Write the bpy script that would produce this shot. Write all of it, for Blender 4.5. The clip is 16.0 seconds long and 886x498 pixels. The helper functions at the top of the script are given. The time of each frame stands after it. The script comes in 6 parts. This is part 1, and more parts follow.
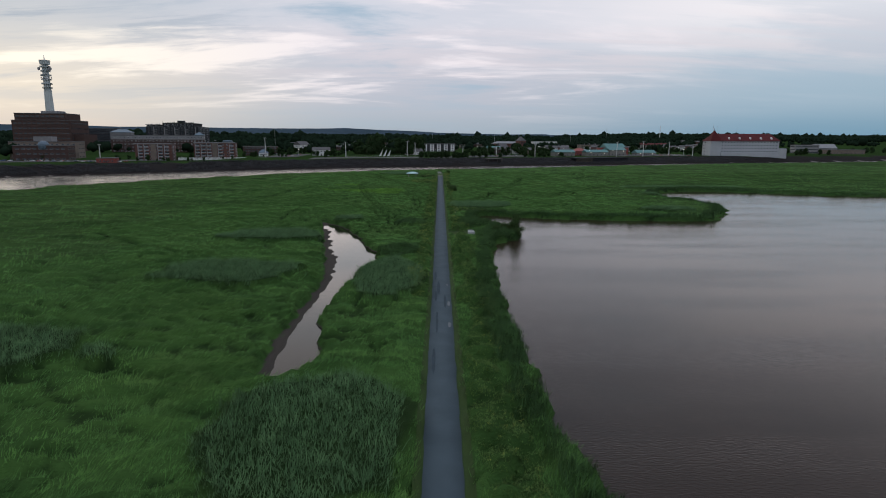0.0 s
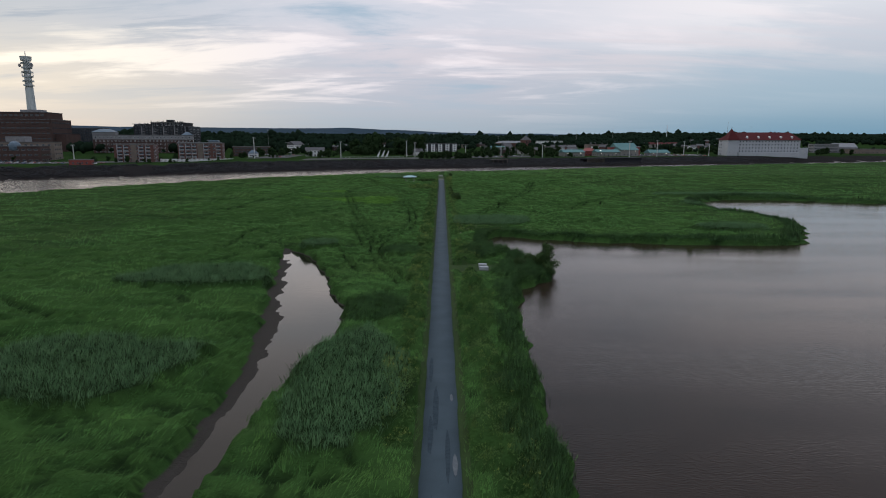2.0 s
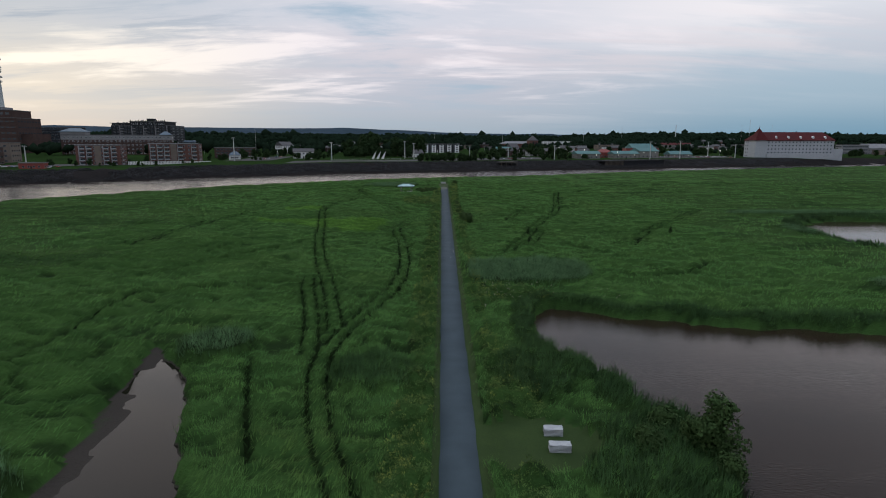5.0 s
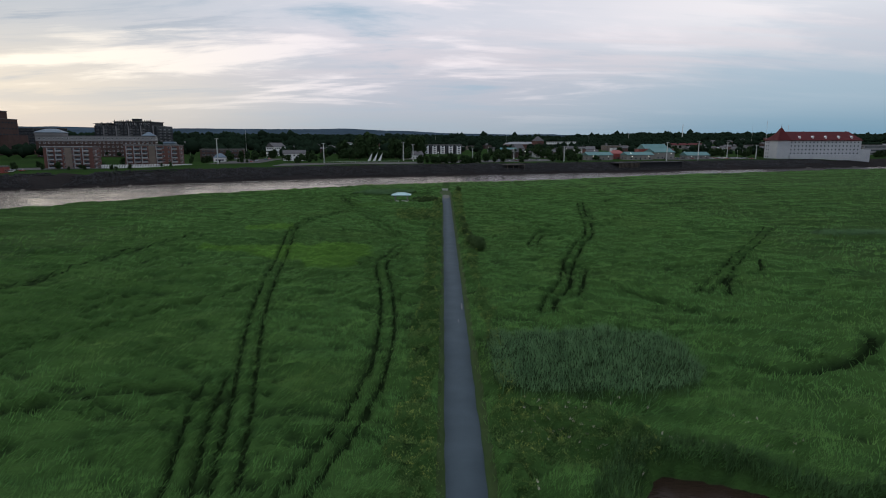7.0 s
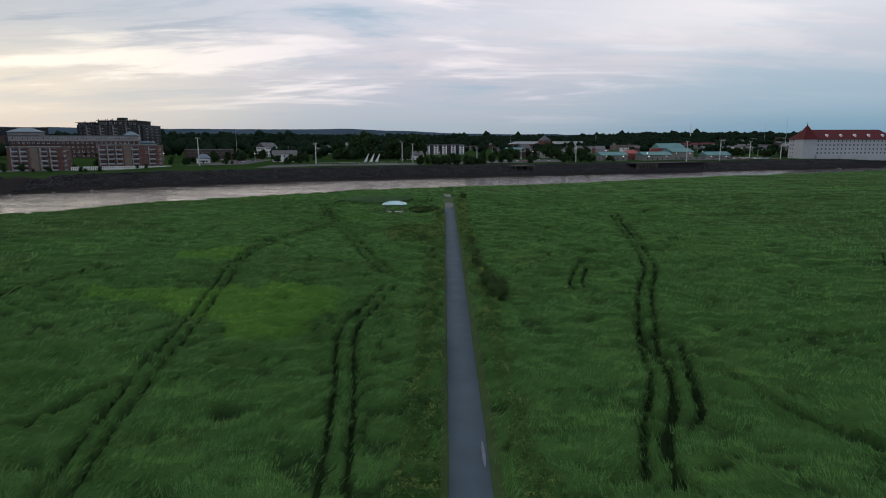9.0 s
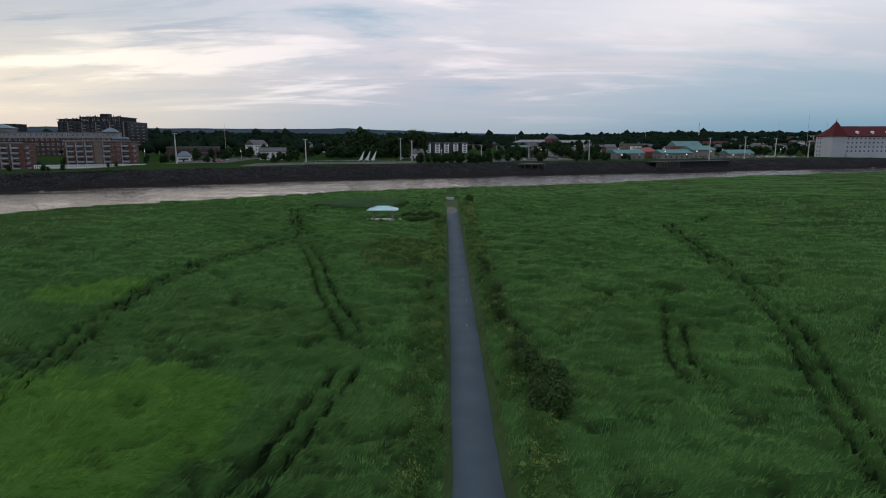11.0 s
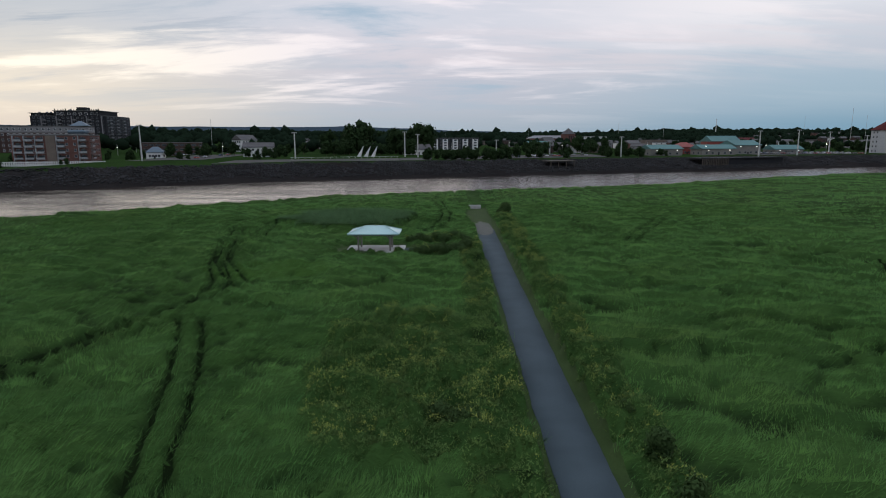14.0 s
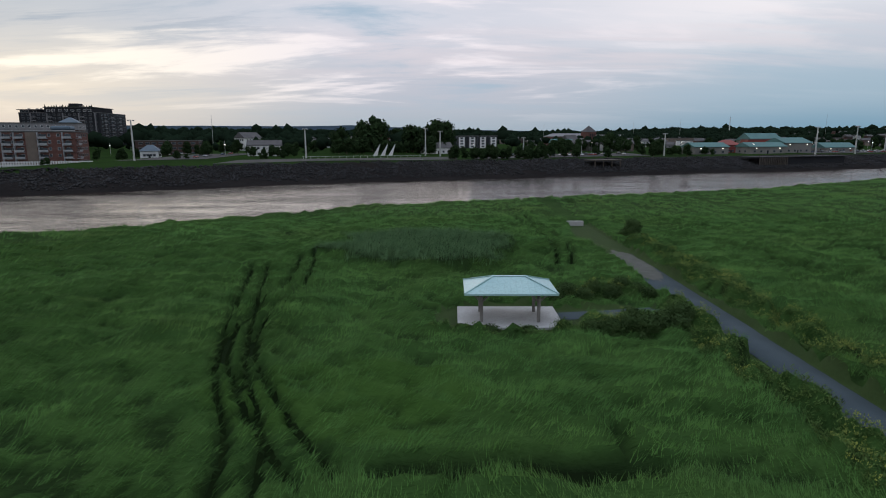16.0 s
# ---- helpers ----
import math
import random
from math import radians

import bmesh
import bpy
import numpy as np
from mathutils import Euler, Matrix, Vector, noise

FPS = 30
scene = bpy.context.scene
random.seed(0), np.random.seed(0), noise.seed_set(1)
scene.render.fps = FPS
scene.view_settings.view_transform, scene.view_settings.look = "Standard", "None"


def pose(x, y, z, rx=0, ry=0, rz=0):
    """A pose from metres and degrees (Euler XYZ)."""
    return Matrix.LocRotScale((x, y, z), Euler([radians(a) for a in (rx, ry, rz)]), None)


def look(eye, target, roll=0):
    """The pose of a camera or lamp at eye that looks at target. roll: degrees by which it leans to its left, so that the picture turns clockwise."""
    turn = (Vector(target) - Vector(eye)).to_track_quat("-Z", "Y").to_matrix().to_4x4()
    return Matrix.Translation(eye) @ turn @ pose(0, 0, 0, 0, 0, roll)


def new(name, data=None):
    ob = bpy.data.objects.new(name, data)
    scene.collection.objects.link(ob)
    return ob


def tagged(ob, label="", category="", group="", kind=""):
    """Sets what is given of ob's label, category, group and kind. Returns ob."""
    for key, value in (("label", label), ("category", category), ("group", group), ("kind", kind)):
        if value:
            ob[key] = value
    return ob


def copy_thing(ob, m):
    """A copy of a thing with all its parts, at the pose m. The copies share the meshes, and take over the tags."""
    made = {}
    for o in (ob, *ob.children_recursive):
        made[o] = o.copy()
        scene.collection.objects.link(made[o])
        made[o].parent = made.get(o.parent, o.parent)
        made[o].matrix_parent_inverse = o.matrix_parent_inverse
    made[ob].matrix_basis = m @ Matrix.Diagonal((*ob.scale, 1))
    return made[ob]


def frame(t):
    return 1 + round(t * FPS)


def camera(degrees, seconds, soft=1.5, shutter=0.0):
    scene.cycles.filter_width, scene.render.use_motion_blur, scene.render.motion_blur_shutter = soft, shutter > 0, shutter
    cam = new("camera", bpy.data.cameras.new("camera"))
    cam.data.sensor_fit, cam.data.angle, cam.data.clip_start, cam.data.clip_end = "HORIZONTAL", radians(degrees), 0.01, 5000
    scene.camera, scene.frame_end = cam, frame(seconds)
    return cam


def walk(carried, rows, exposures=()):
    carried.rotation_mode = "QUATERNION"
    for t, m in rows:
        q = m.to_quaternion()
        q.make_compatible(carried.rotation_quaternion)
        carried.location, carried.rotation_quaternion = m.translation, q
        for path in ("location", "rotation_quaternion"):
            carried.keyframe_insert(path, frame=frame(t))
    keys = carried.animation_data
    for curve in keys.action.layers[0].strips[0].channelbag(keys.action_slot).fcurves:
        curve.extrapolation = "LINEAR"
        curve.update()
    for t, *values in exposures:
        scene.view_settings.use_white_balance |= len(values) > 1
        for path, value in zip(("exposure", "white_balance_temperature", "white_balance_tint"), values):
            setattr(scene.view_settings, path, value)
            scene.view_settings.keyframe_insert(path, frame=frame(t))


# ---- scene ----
cam = camera(74.5, 16.0, soft=1.0)
PATH = [
    (0, (-0.155, 1.074, 23.737), (-0.144, 3.041, 23.374), 0.2),
    (0.5, (0.16, 12.02, 23.74), (0.169, 13.987, 23.376), 0.2),
    (1, (0.307, 22.987, 23.743), (0.314, 24.953, 23.379), 0.2),
    (1.5, (0.282, 33.952, 23.737), (0.288, 35.919, 23.373), 0.2),
    (2, (0.159, 44.871, 23.718), (0.164, 46.837, 23.354), 0.1),
    (2.5, (0.067, 55.699, 23.732), (0.071, 57.665, 23.368), 0.2),
    (3, (-0.191, 66.399, 23.779), (-0.186, 68.366, 23.415), 0.1),
    (3.5, (-0.489, 76.988, 23.843), (-0.483, 78.954, 23.479), 0.1),
    (4, (-0.793, 87.633, 23.909), (-0.788, 89.6, 23.545), 0.1),
    (6.5, (-1.513, 141.896, 24.021), (-1.51, 143.863, 23.659), 0.1),
    (7, (-1.519, 152.779, 24.016), (-1.519, 154.746, 23.655), 0.0),
    (8, (-1.618, 174.447, 23.84), (-1.62, 176.415, 23.482), 0.0),
    (9, (-1.637, 195.591, 23.156), (-1.644, 197.558, 22.796), -0.1),
    (11.5, (-1.754, 247.995, 19.424), (-1.769, 249.963, 19.065), -0.1),
    (12.5, (-1.843, 269.073, 18.208), (-1.862, 271.04, 17.847), -0.2),
    (13, (-2.524, 279.531, 17.788), (-2.544, 281.498, 17.426), -0.1),
    (14.5, (-9.886, 310.156, 16.328), (-9.919, 312.122, 15.963), -0.2),
    (15, (-13.806, 320.063, 15.99), (-13.843, 322.028, 15.619), -0.2),
    (16, (-23.529, 340.231, 15.568), (-23.558, 342.197, 15.203), -0.2),
]
walk(cam, [(t, look(eye, target, roll)) for t, eye, target, roll in PATH])

# ---- world, sun, exposure ----
scene.view_settings.exposure = 0.0
SUN_AZ, SUN_EL = radians(-36), radians(9)
world = bpy.data.worlds.new("world")
scene.world = world
world.use_nodes = True
wn, wl = world.node_tree.nodes, world.node_tree.links
wn.clear()


def wnode(kind, **values):
    n = wn.new(kind)
    for k, v in values.items():
        n.inputs[int(k[1:])].default_value = v
    return n


def wmath(op, a, b=None, clamp=False):
    n = wn.new("ShaderNodeMath")
    n.operation, n.use_clamp = op, clamp
    for i, v in enumerate((a, b)):
        if v is None:
            continue
        if isinstance(v, (int, float)):
            n.inputs[i].default_value = v
        else:
            wl.new(v, n.inputs[i])
    return n.outputs[0]


def wmix(fac, a, b):
    n = wn.new("ShaderNodeMix")
    n.data_type = "RGBA"
    for i, v in ((0, fac), (6, a), (7, b)):
        if isinstance(v, (int, float)):
            n.inputs[i].default_value = v
        elif isinstance(v, tuple):
            n.inputs[i].default_value = (*v, 1)
        else:
            wl.new(v, n.inputs[i])
    return n.outputs[2]


def wramp(fac, *stops):
    n = wn.new("ShaderNodeMapRange")
    n.interpolation_type = "SMOOTHSTEP"
    wl.new(fac, n.inputs[0])
    for i, v in enumerate(stops):
        n.inputs[i + 1].default_value = v
    return n.outputs[0]


sky = wn.new("ShaderNodeTexSky")
sky.sky_type, sky.sun_disc = "NISHITA", False
sky.sun_elevation, sky.sun_rotation = SUN_EL, SUN_AZ
sky.air_density, sky.dust_density, sky.ozone_density = 1.0, 0.4, 2.5
sky_dim = wn.new("ShaderNodeMix")
sky_dim.data_type, sky_dim.blend_type = "RGBA", "MULTIPLY"
sky_dim.inputs[0].default_value = 1.0
wl.new(sky.outputs[0], sky_dim.inputs[6])
sky_dim.inputs[7].default_value = (0.1, 0.1, 0.1, 1)
way = wn.new("ShaderNodeTexCoord")
xyz = wn.new("ShaderNodeSeparateXYZ")
wl.new(way.outputs["Generated"], xyz.inputs[0])
up = wmath("MAXIMUM", xyz.outputs[2], 0.0)
den = wmath("ADD", up, 0.13)
flat = wn.new("ShaderNodeCombineXYZ")
wl.new(wmath("DIVIDE", xyz.outputs[0], den), flat.inputs[0])
wl.new(wmath("DIVIDE", xyz.outputs[1], den), flat.inputs[1])


def cloud_noise(scale, seed, detail, stretch, rough=0.55):
    m = wn.new("ShaderNodeMapping")
    m.inputs[1].default_value = (seed, seed * 1.7, seed * 0.3)
    m.inputs[2].default_value = (0, 0, radians(-8))
    m.inputs[3].default_value = (scale / stretch, scale, 1)
    wl.new(flat.outputs[0], m.inputs[0])
    n = wn.new("ShaderNodeTexNoise")
    n.inputs["Scale"].default_value, n.inputs["Detail"].default_value = 1.0, detail
    n.inputs["Roughness"].default_value, n.inputs["Distortion"].default_value = rough, 0.4
    wl.new(m.outputs[0], n.inputs["Vector"])
    return n.outputs[0]


big = cloud_noise(0.6, 3.1, 5, 1.3)
fine = cloud_noise(1.5, 7.7, 8, 2.6, 0.58)
# the evening sky: warm to the west, blue and low to the east
flat_len = wmath("SQRT", wmath("ADD", wmath("MULTIPLY", xyz.outputs[0], xyz.outputs[0]), wmath("ADD", wmath("MULTIPLY", xyz.outputs[1], xyz.outputs[1]), 1e-5)))
side = wmath("DIVIDE", xyz.outputs[0], flat_len)
west, east = wramp(side, -0.62, -0.10, 1.0, 0.0), wramp(side, 0.02, 0.55, 0.0, 1.0)
e1, e2, e3 = wramp(up, 0.0, 0.08, 0.0, 1.0), wramp(up, 0.07, 0.20, 0.0, 1.0), wramp(up, 0.23, 0.42, 0.0, 1.0)


def layers(a, b, c):
    return wmix(e2, wmix(e1, a, b), c)


tone = wmix(east, wmix(west, layers((0.34, 0.43, 0.53), (0.52, 0.54, 0.63), (0.70, 0.71, 0.79)),
                       layers((0.50, 0.50, 0.53), (0.78, 0.71, 0.63), (0.52, 0.56, 0.62))), layers((0.17, 0.33, 0.47), (0.38, 0.50, 0.61), (0.96, 0.92, 0.95)))
tone = wmix(e3, tone, (0.43, 0.46, 0.53))
bright = wmix(west, (0.98, 0.90, 0.94), (1.12, 1.02, 0.88))
dim = wmix(west, (0.36, 0.49, 0.62), (0.40, 0.46, 0.55))
wmix_low = wmath("MULTIPLY", wramp(up, 0.02, 0.10, 0.05, 1.0), wmath("SUBTRACT", 1.0, wmath("MULTIPLY", east, wramp(up, 0.09, 0.17, 0.8, 0.0))))
streak = wmath("ADD", wmath("MULTIPLY", fine, 0.6), wmath("MULTIPLY", big, 0.4))
calm_east = wmath("SUBTRACT", 1.0, wmath("MULTIPLY", east, 0.65))
low_only = wmath("MULTIPLY", wramp(up, 0.24, 0.40, 1.0, 0.1), calm_east)
lit_amt = wmath("MULTIPLY", wmath("MULTIPLY", wramp(streak, 0.49, 0.58, 0.0, 0.9), wmix_low), low_only)
dim_amt = wmath("MULTIPLY", wmath("MULTIPLY", wramp(streak, 0.38, 0.49, 0.9, 0.0), wramp(up, 0.03, 0.12, 0.2, 1.0)), calm_east)
thin = cloud_noise(3.4, 11.3, 8, 4.5, 0.62)
thin_amt = wmath("MULTIPLY", wramp(thin, 0.36, 0.46, 0.8, 0.0), wmath("MULTIPLY", west, wramp(up, 0.10, 0.18, 0.0, 1.0)))
blush = wmath("MULTIPLY", wmath("MULTIPLY", wramp(up, 0.075, 0.12, 0.0, 1.0), wramp(up, 0.15, 0.20, 1.0, 0.0)), wramp(cloud_noise(2.2, 23.7, 5, 5.0, 0.55), 0.42, 0.60, 0.0, 0.38))
blush = wmath("MULTIPLY", blush, wmath("SUBTRACT", 1.0, west))
tone = wmix(blush, tone, (0.84, 0.72, 0.75))
cloudy = wmix(thin_amt, wmix(dim_amt, wmix(lit_amt, tone, bright), dim), (0.33, 0.40, 0.50))
whole = wmix(0.93, sky_dim.outputs[2], cloudy)
high = wramp(up, 0.55, 1.0, 1.0, 3.1)
lift = wn.new("ShaderNodeVectorMath")
lift.operation = "SCALE"
wl.new(whole, lift.inputs[0])
wl.new(high, lift.inputs["Scale"])
whole = lift.outputs[0]
below = wramp(xyz.outputs[2], -0.06, 0.0, 0.0, 1.0)
whole = wmix(below, (0.10, 0.11, 0.10), whole)
back = wn.new("ShaderNodeBackground")
back.inputs[1].default_value = 1.0
wl.new(whole, back.inputs[0])
wl.new(back.outputs[0], wn.new("ShaderNodeOutputWorld").inputs[0])

sun_data = bpy.data.lights.new("sun", "SUN")
sun_data.energy, sun_data.angle, sun_data.color = 0.6, radians(75), (1.0, 0.86, 0.72)
sun = new("sun", sun_data)
sun.matrix_world = look((0, 0, 300), (-300 * math.sin(SUN_AZ), -300 * math.cos(SUN_AZ), 300 - 300 * math.tan(SUN_EL)))


# ---- materials ----
def material(name, base, second=None, rough=0.8, scale=1.0, amount=0.5, bump=0.0, bump_scale=None, metal=0.0, island=0.0,
             obj_random=0.0, stretch=(1, 1, 1), fine=None, coat=0.0, spec=0.5, translucent=0.0, bump_dist=0.05):
    """A surface with colour that varies at two scales, with grain in its relief."""
    m = bpy.data.materials.new(name)
    m.use_nodes = True
    n, l = m.node_tree.nodes, m.node_tree.links
    p = n["Principled BSDF"]
    p.inputs["Roughness"].default_value, p.inputs["Metallic"].default_value = rough, metal
    p.inputs["Specular IOR Level"].default_value = spec
    if coat:
        p.inputs["Coat Weight"].default_value = coat
    second = second or tuple(c * 0.72 for c in base)
    geo = n.new("ShaderNodeNewGeometry")
    mp = n.new("ShaderNodeMapping")
    mp.inputs[3].default_value = stretch
    l.new(geo.outputs["Position"], mp.inputs[0])

    def noise_at(sc, detail=4):
        t = n.new("ShaderNodeTexNoise")
        t.inputs["Scale"].default_value, t.inputs["Detail"].default_value = sc, detail
        l.new(mp.outputs[0], t.inputs["Vector"])
        return t.outputs[0]

    def mapped(v, a, b, c=0.0, d=1.0):
        r = n.new("ShaderNodeMapRange")
        l.new(v, r.inputs[0])
        for i, x in enumerate((a, b, c, d)):
            r.inputs[i + 1].default_value = x
        return r.outputs[0]

    def blend(f, a, b):
        x = n.new("ShaderNodeMix")
        x.data_type = "RGBA"
        for i, v in ((0, f), (6, a), (7, b)):
            if isinstance(v, (int, float)):
                x.inputs[i].default_value = v
            elif isinstance(v, tuple):
                x.inputs[i].default_value = (*v, 1)
            else:
                l.new(v, x.inputs[i])
        return x.outputs[2]

    coarse = noise_at(scale)
    colour = blend(mapped(coarse, 0.35, 0.65, 0, amount * 2 if amount < 0.5 else 1.0), base, second)
    grain = noise_at((fine or scale * 9), 3)
    dark = tuple(c * 0.6 for c in base)
    colour = blend(mapped(grain, 0.45, 0.75, 0, 0.6), colour, dark)
    for source, weight in (("Random Per Island", island),):
        if weight:
            colour = blend(mapped(geo.outputs[source], 0, 1, 0, weight), colour, tuple(min(1, c * 1.7) for c in second))
    if obj_random:
        info = n.new("ShaderNodeObjectInfo")
        colour = blend(mapped(info.outputs["Random"], 0, 1, 0, obj_random), colour, tuple(c * 0.45 for c in base))
    l.new(colour, p.inputs["Base Color"])
    if bump:
        b = n.new("ShaderNodeBump")
        b.inputs["Strength"].default_value, b.inputs["Distance"].default_value = bump, bump_dist
        l.new(noise_at(bump_scale or scale * 6, 5), b.inputs["Height"])
        l.new(b.outputs[0], p.inputs["Normal"])
    if translucent:
        tr = n.new("ShaderNodeBsdfTranslucent")
        l.new(colour, tr.inputs[0])
        mx = n.new("ShaderNodeMixShader")
        mx.inputs[0].default_value = translucent
        l.new(p.outputs[0], mx.inputs[1])
        l.new(tr.outputs[0], mx.inputs[2])
        l.new(mx.outputs[0], n["Material Output"].inputs[0])
    return m


def water_material(name, base, rough, wave_scale, strength, stretch=(1, 1, 1), dist=0.05, gloss=0.5):
    m = material(name, base, tuple(c * 0.8 for c in base), rough=rough, scale=0.03, fine=0.2, spec=gloss)
    n, l = m.node_tree.nodes, m.node_tree.links
    p = n["Principled BSDF"]
    p.inputs["IOR"].default_value = 1.33
    geo = n.new("ShaderNodeNewGeometry")
    mp = n.new("ShaderNodeMapping")
    mp.inputs[3].default_value = stretch
    l.new(geo.outputs["Position"], mp.inputs[0])
    small, wide = n.new("ShaderNodeTexNoise"), n.new("ShaderNodeTexNoise")
    small.inputs["Scale"].default_value, small.inputs["Detail"].default_value = wave_scale, 3
    wide.inputs["Scale"].default_value, wide.inputs["Detail"].default_value = 0.05, 3
    l.new(mp.outputs[0], small.inputs["Vector"])
    flow = n.new("ShaderNodeMapping")
    flow.inputs[2].default_value, flow.inputs[3].default_value = (0, 0, radians(-22)), (0.35, 1.6, 1)
    l.new(geo.outputs["Position"], flow.inputs[0])
    l.new(flow.outputs[0], wide.inputs["Vector"])
    calm = n.new("ShaderNodeMapRange")
    l.new(wide.outputs[0], calm.inputs[0])
    for i, v in enumerate((0.42, 0.6, strength * 0.3, strength)):
        calm.inputs[i + 1].default_value = v
    b = n.new("ShaderNodeBump")
    b.inputs["Distance"].default_value = dist
    l.new(calm.outputs[0], b.inputs["Strength"])
    l.new(small.outputs[0], b.inputs["Height"])
    l.new(b.outputs[0], p.inputs["Normal"])
    return m


def lamp_material(name, colour, strength):
    m = bpy.data.materials.new(name)
    m.use_nodes = True
    p = m.node_tree.nodes["Principled BSDF"]
    p.inputs["Emission Color"].default_value, p.inputs["Emission Strength"].default_value = (*colour, 1), strength
    return m


M_POND = water_material("pond_water", (0.028, 0.0175, 0.0125), 0.12, 2.2, 0.55, (1.0, 2.2, 1), 0.06, 0.34)
M_CREEK = water_material("creek_water", (0.014, 0.0108, 0.0088), 0.06, 1.2, 0.30, (1, 1, 1), 0.05, 0.30)
M_RIVER = water_material("river_water", (0.034, 0.025, 0.022), 0.12, 0.5, 0.9, (0.25, 1.8, 1), 0.35, 0.24)
M_ASPHALT = material("asphalt", (0.052, 0.072, 0.086), (0.040, 0.057, 0.069), rough=0.92, spec=0.2, scale=0.35, fine=14, bump=0.3, bump_scale=30, bump_dist=0.01)
M_TAR = material("tar", (0.042, 0.058, 0.070), rough=0.95, scale=3, fine=20, spec=0.05)
M_CONCRETE = material("concrete", (0.42, 0.42, 0.43), (0.34, 0.34, 0.34), rough=0.85, scale=0.5, fine=6, bump=0.15, bump_scale=14, bump_dist=0.01)
M_GRAVEL = material("gravel", (0.085, 0.085, 0.080), (0.058, 0.064, 0.052), rough=0.95, scale=0.8, fine=9, bump=0.5, bump_scale=18, bump_dist=0.02)
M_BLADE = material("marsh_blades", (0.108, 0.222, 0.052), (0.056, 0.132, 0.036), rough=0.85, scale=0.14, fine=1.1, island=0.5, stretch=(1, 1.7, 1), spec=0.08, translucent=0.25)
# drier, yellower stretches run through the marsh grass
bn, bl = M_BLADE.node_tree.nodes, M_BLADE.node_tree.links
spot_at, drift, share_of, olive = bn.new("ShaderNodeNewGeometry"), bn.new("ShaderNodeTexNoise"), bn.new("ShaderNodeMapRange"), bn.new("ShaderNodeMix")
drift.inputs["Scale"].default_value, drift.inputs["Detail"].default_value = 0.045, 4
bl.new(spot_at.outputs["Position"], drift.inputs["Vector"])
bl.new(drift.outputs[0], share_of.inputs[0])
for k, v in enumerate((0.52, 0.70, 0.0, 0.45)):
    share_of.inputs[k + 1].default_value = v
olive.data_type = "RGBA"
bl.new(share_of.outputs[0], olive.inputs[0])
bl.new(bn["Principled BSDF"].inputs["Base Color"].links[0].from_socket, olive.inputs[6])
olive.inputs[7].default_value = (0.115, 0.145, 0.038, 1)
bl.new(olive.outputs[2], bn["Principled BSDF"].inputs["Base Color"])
M_BRIGHT = material("meadow_blades", (0.112, 0.242, 0.032), (0.086, 0.190, 0.029), rough=0.85, scale=0.1, fine=0.6, island=0.35, spec=0.08, translucent=0.25)
M_REED = material("reed_blades", (0.135, 0.240, 0.105), (0.055, 0.112, 0.048), rough=0.85, scale=0.5, fine=2.0, island=0.6, spec=0.08, translucent=0.2)
M_CATTAIL = material("cattail_blades", (0.058, 0.118, 0.038), (0.034, 0.074, 0.026), rough=0.85, scale=0.12, fine=0.8, island=0.5, spec=0.08, translucent=0.2)
M_FLOWER = material("goldenrod_bloom", (0.22, 0.26, 0.04), (0.17, 0.20, 0.035), rough=0.8, scale=0.4, island=0.4, translucent=0.2)
M_WEED = material("weed_leaves", (0.120, 0.185, 0.048), (0.062, 0.110, 0.032), rough=0.85, spec=0.08, scale=0.5, island=0.6, translucent=0.25)
M_SEED = material("pale_seed_heads", (0.36, 0.33, 0.26), rough=0.9, scale=0.4, island=0.4)
M_BARK = material("bark", (0.10, 0.075, 0.055), rough=0.95, scale=1.5, bump=0.5, bump_scale=6)
M_LEAF = material("tree_leaves", (0.030, 0.053, 0.021), (0.018, 0.034, 0.014), rough=0.95, scale=0.12, island=0.5, obj_random=0.4, spec=0.03, translucent=0.2)
M_BUSHLEAF = material("bush_leaves", (0.050, 0.084, 0.027), (0.034, 0.062, 0.022), rough=0.85, scale=0.5, island=0.6, spec=0.06, translucent=0.25)
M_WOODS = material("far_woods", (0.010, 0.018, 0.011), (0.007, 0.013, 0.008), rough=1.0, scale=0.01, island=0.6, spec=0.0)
# the blue of distance haze is put into the hills' base colour
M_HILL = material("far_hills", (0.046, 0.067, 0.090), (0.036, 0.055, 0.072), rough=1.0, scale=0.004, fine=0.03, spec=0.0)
M_STONE = material("granite", (0.40, 0.41, 0.43), (0.30, 0.31, 0.33), rough=0.8, scale=1.5, fine=25, bump=0.3, bump_scale=12, bump_dist=0.02)
M_RIPRAP = material("riprap_stone", (0.040, 0.041, 0.044), (0.018, 0.018, 0.019), rough=0.95, scale=0.15, island=0.6, bump=0.4, bump_scale=3, spec=0.08)
M_ROOFTEAL = material("teal_metal_roof", (0.34, 0.52, 0.53), (0.28, 0.46, 0.48), rough=0.38, scale=0.3, metal=0.0, fine=5, coat=0.2)
M_POST = material("weathered_timber", (0.22, 0.21, 0.20), (0.15, 0.14, 0.13), rough=0.85, scale=1.0, stretch=(4, 4, 0.5), bump=0.3, bump_scale=12)
M_BRICK = material("red_brick", (0.150, 0.075, 0.066), (0.115, 0.060, 0.052), rough=0.9, scale=0.25, fine=3, bump=0.2, bump_scale=4, spec=0.15)
M_BROWN = material("brown_brick", (0.075, 0.048, 0.043), (0.058, 0.038, 0.035), rough=0.9, scale=0.2, fine=3, bump=0.2, bump_scale=4, spec=0.15)
M_TAN = material("tan_brick", (0.19, 0.155, 0.135), (0.15, 0.125, 0.11), rough=0.9, scale=0.25, fine=3, spec=0.15)
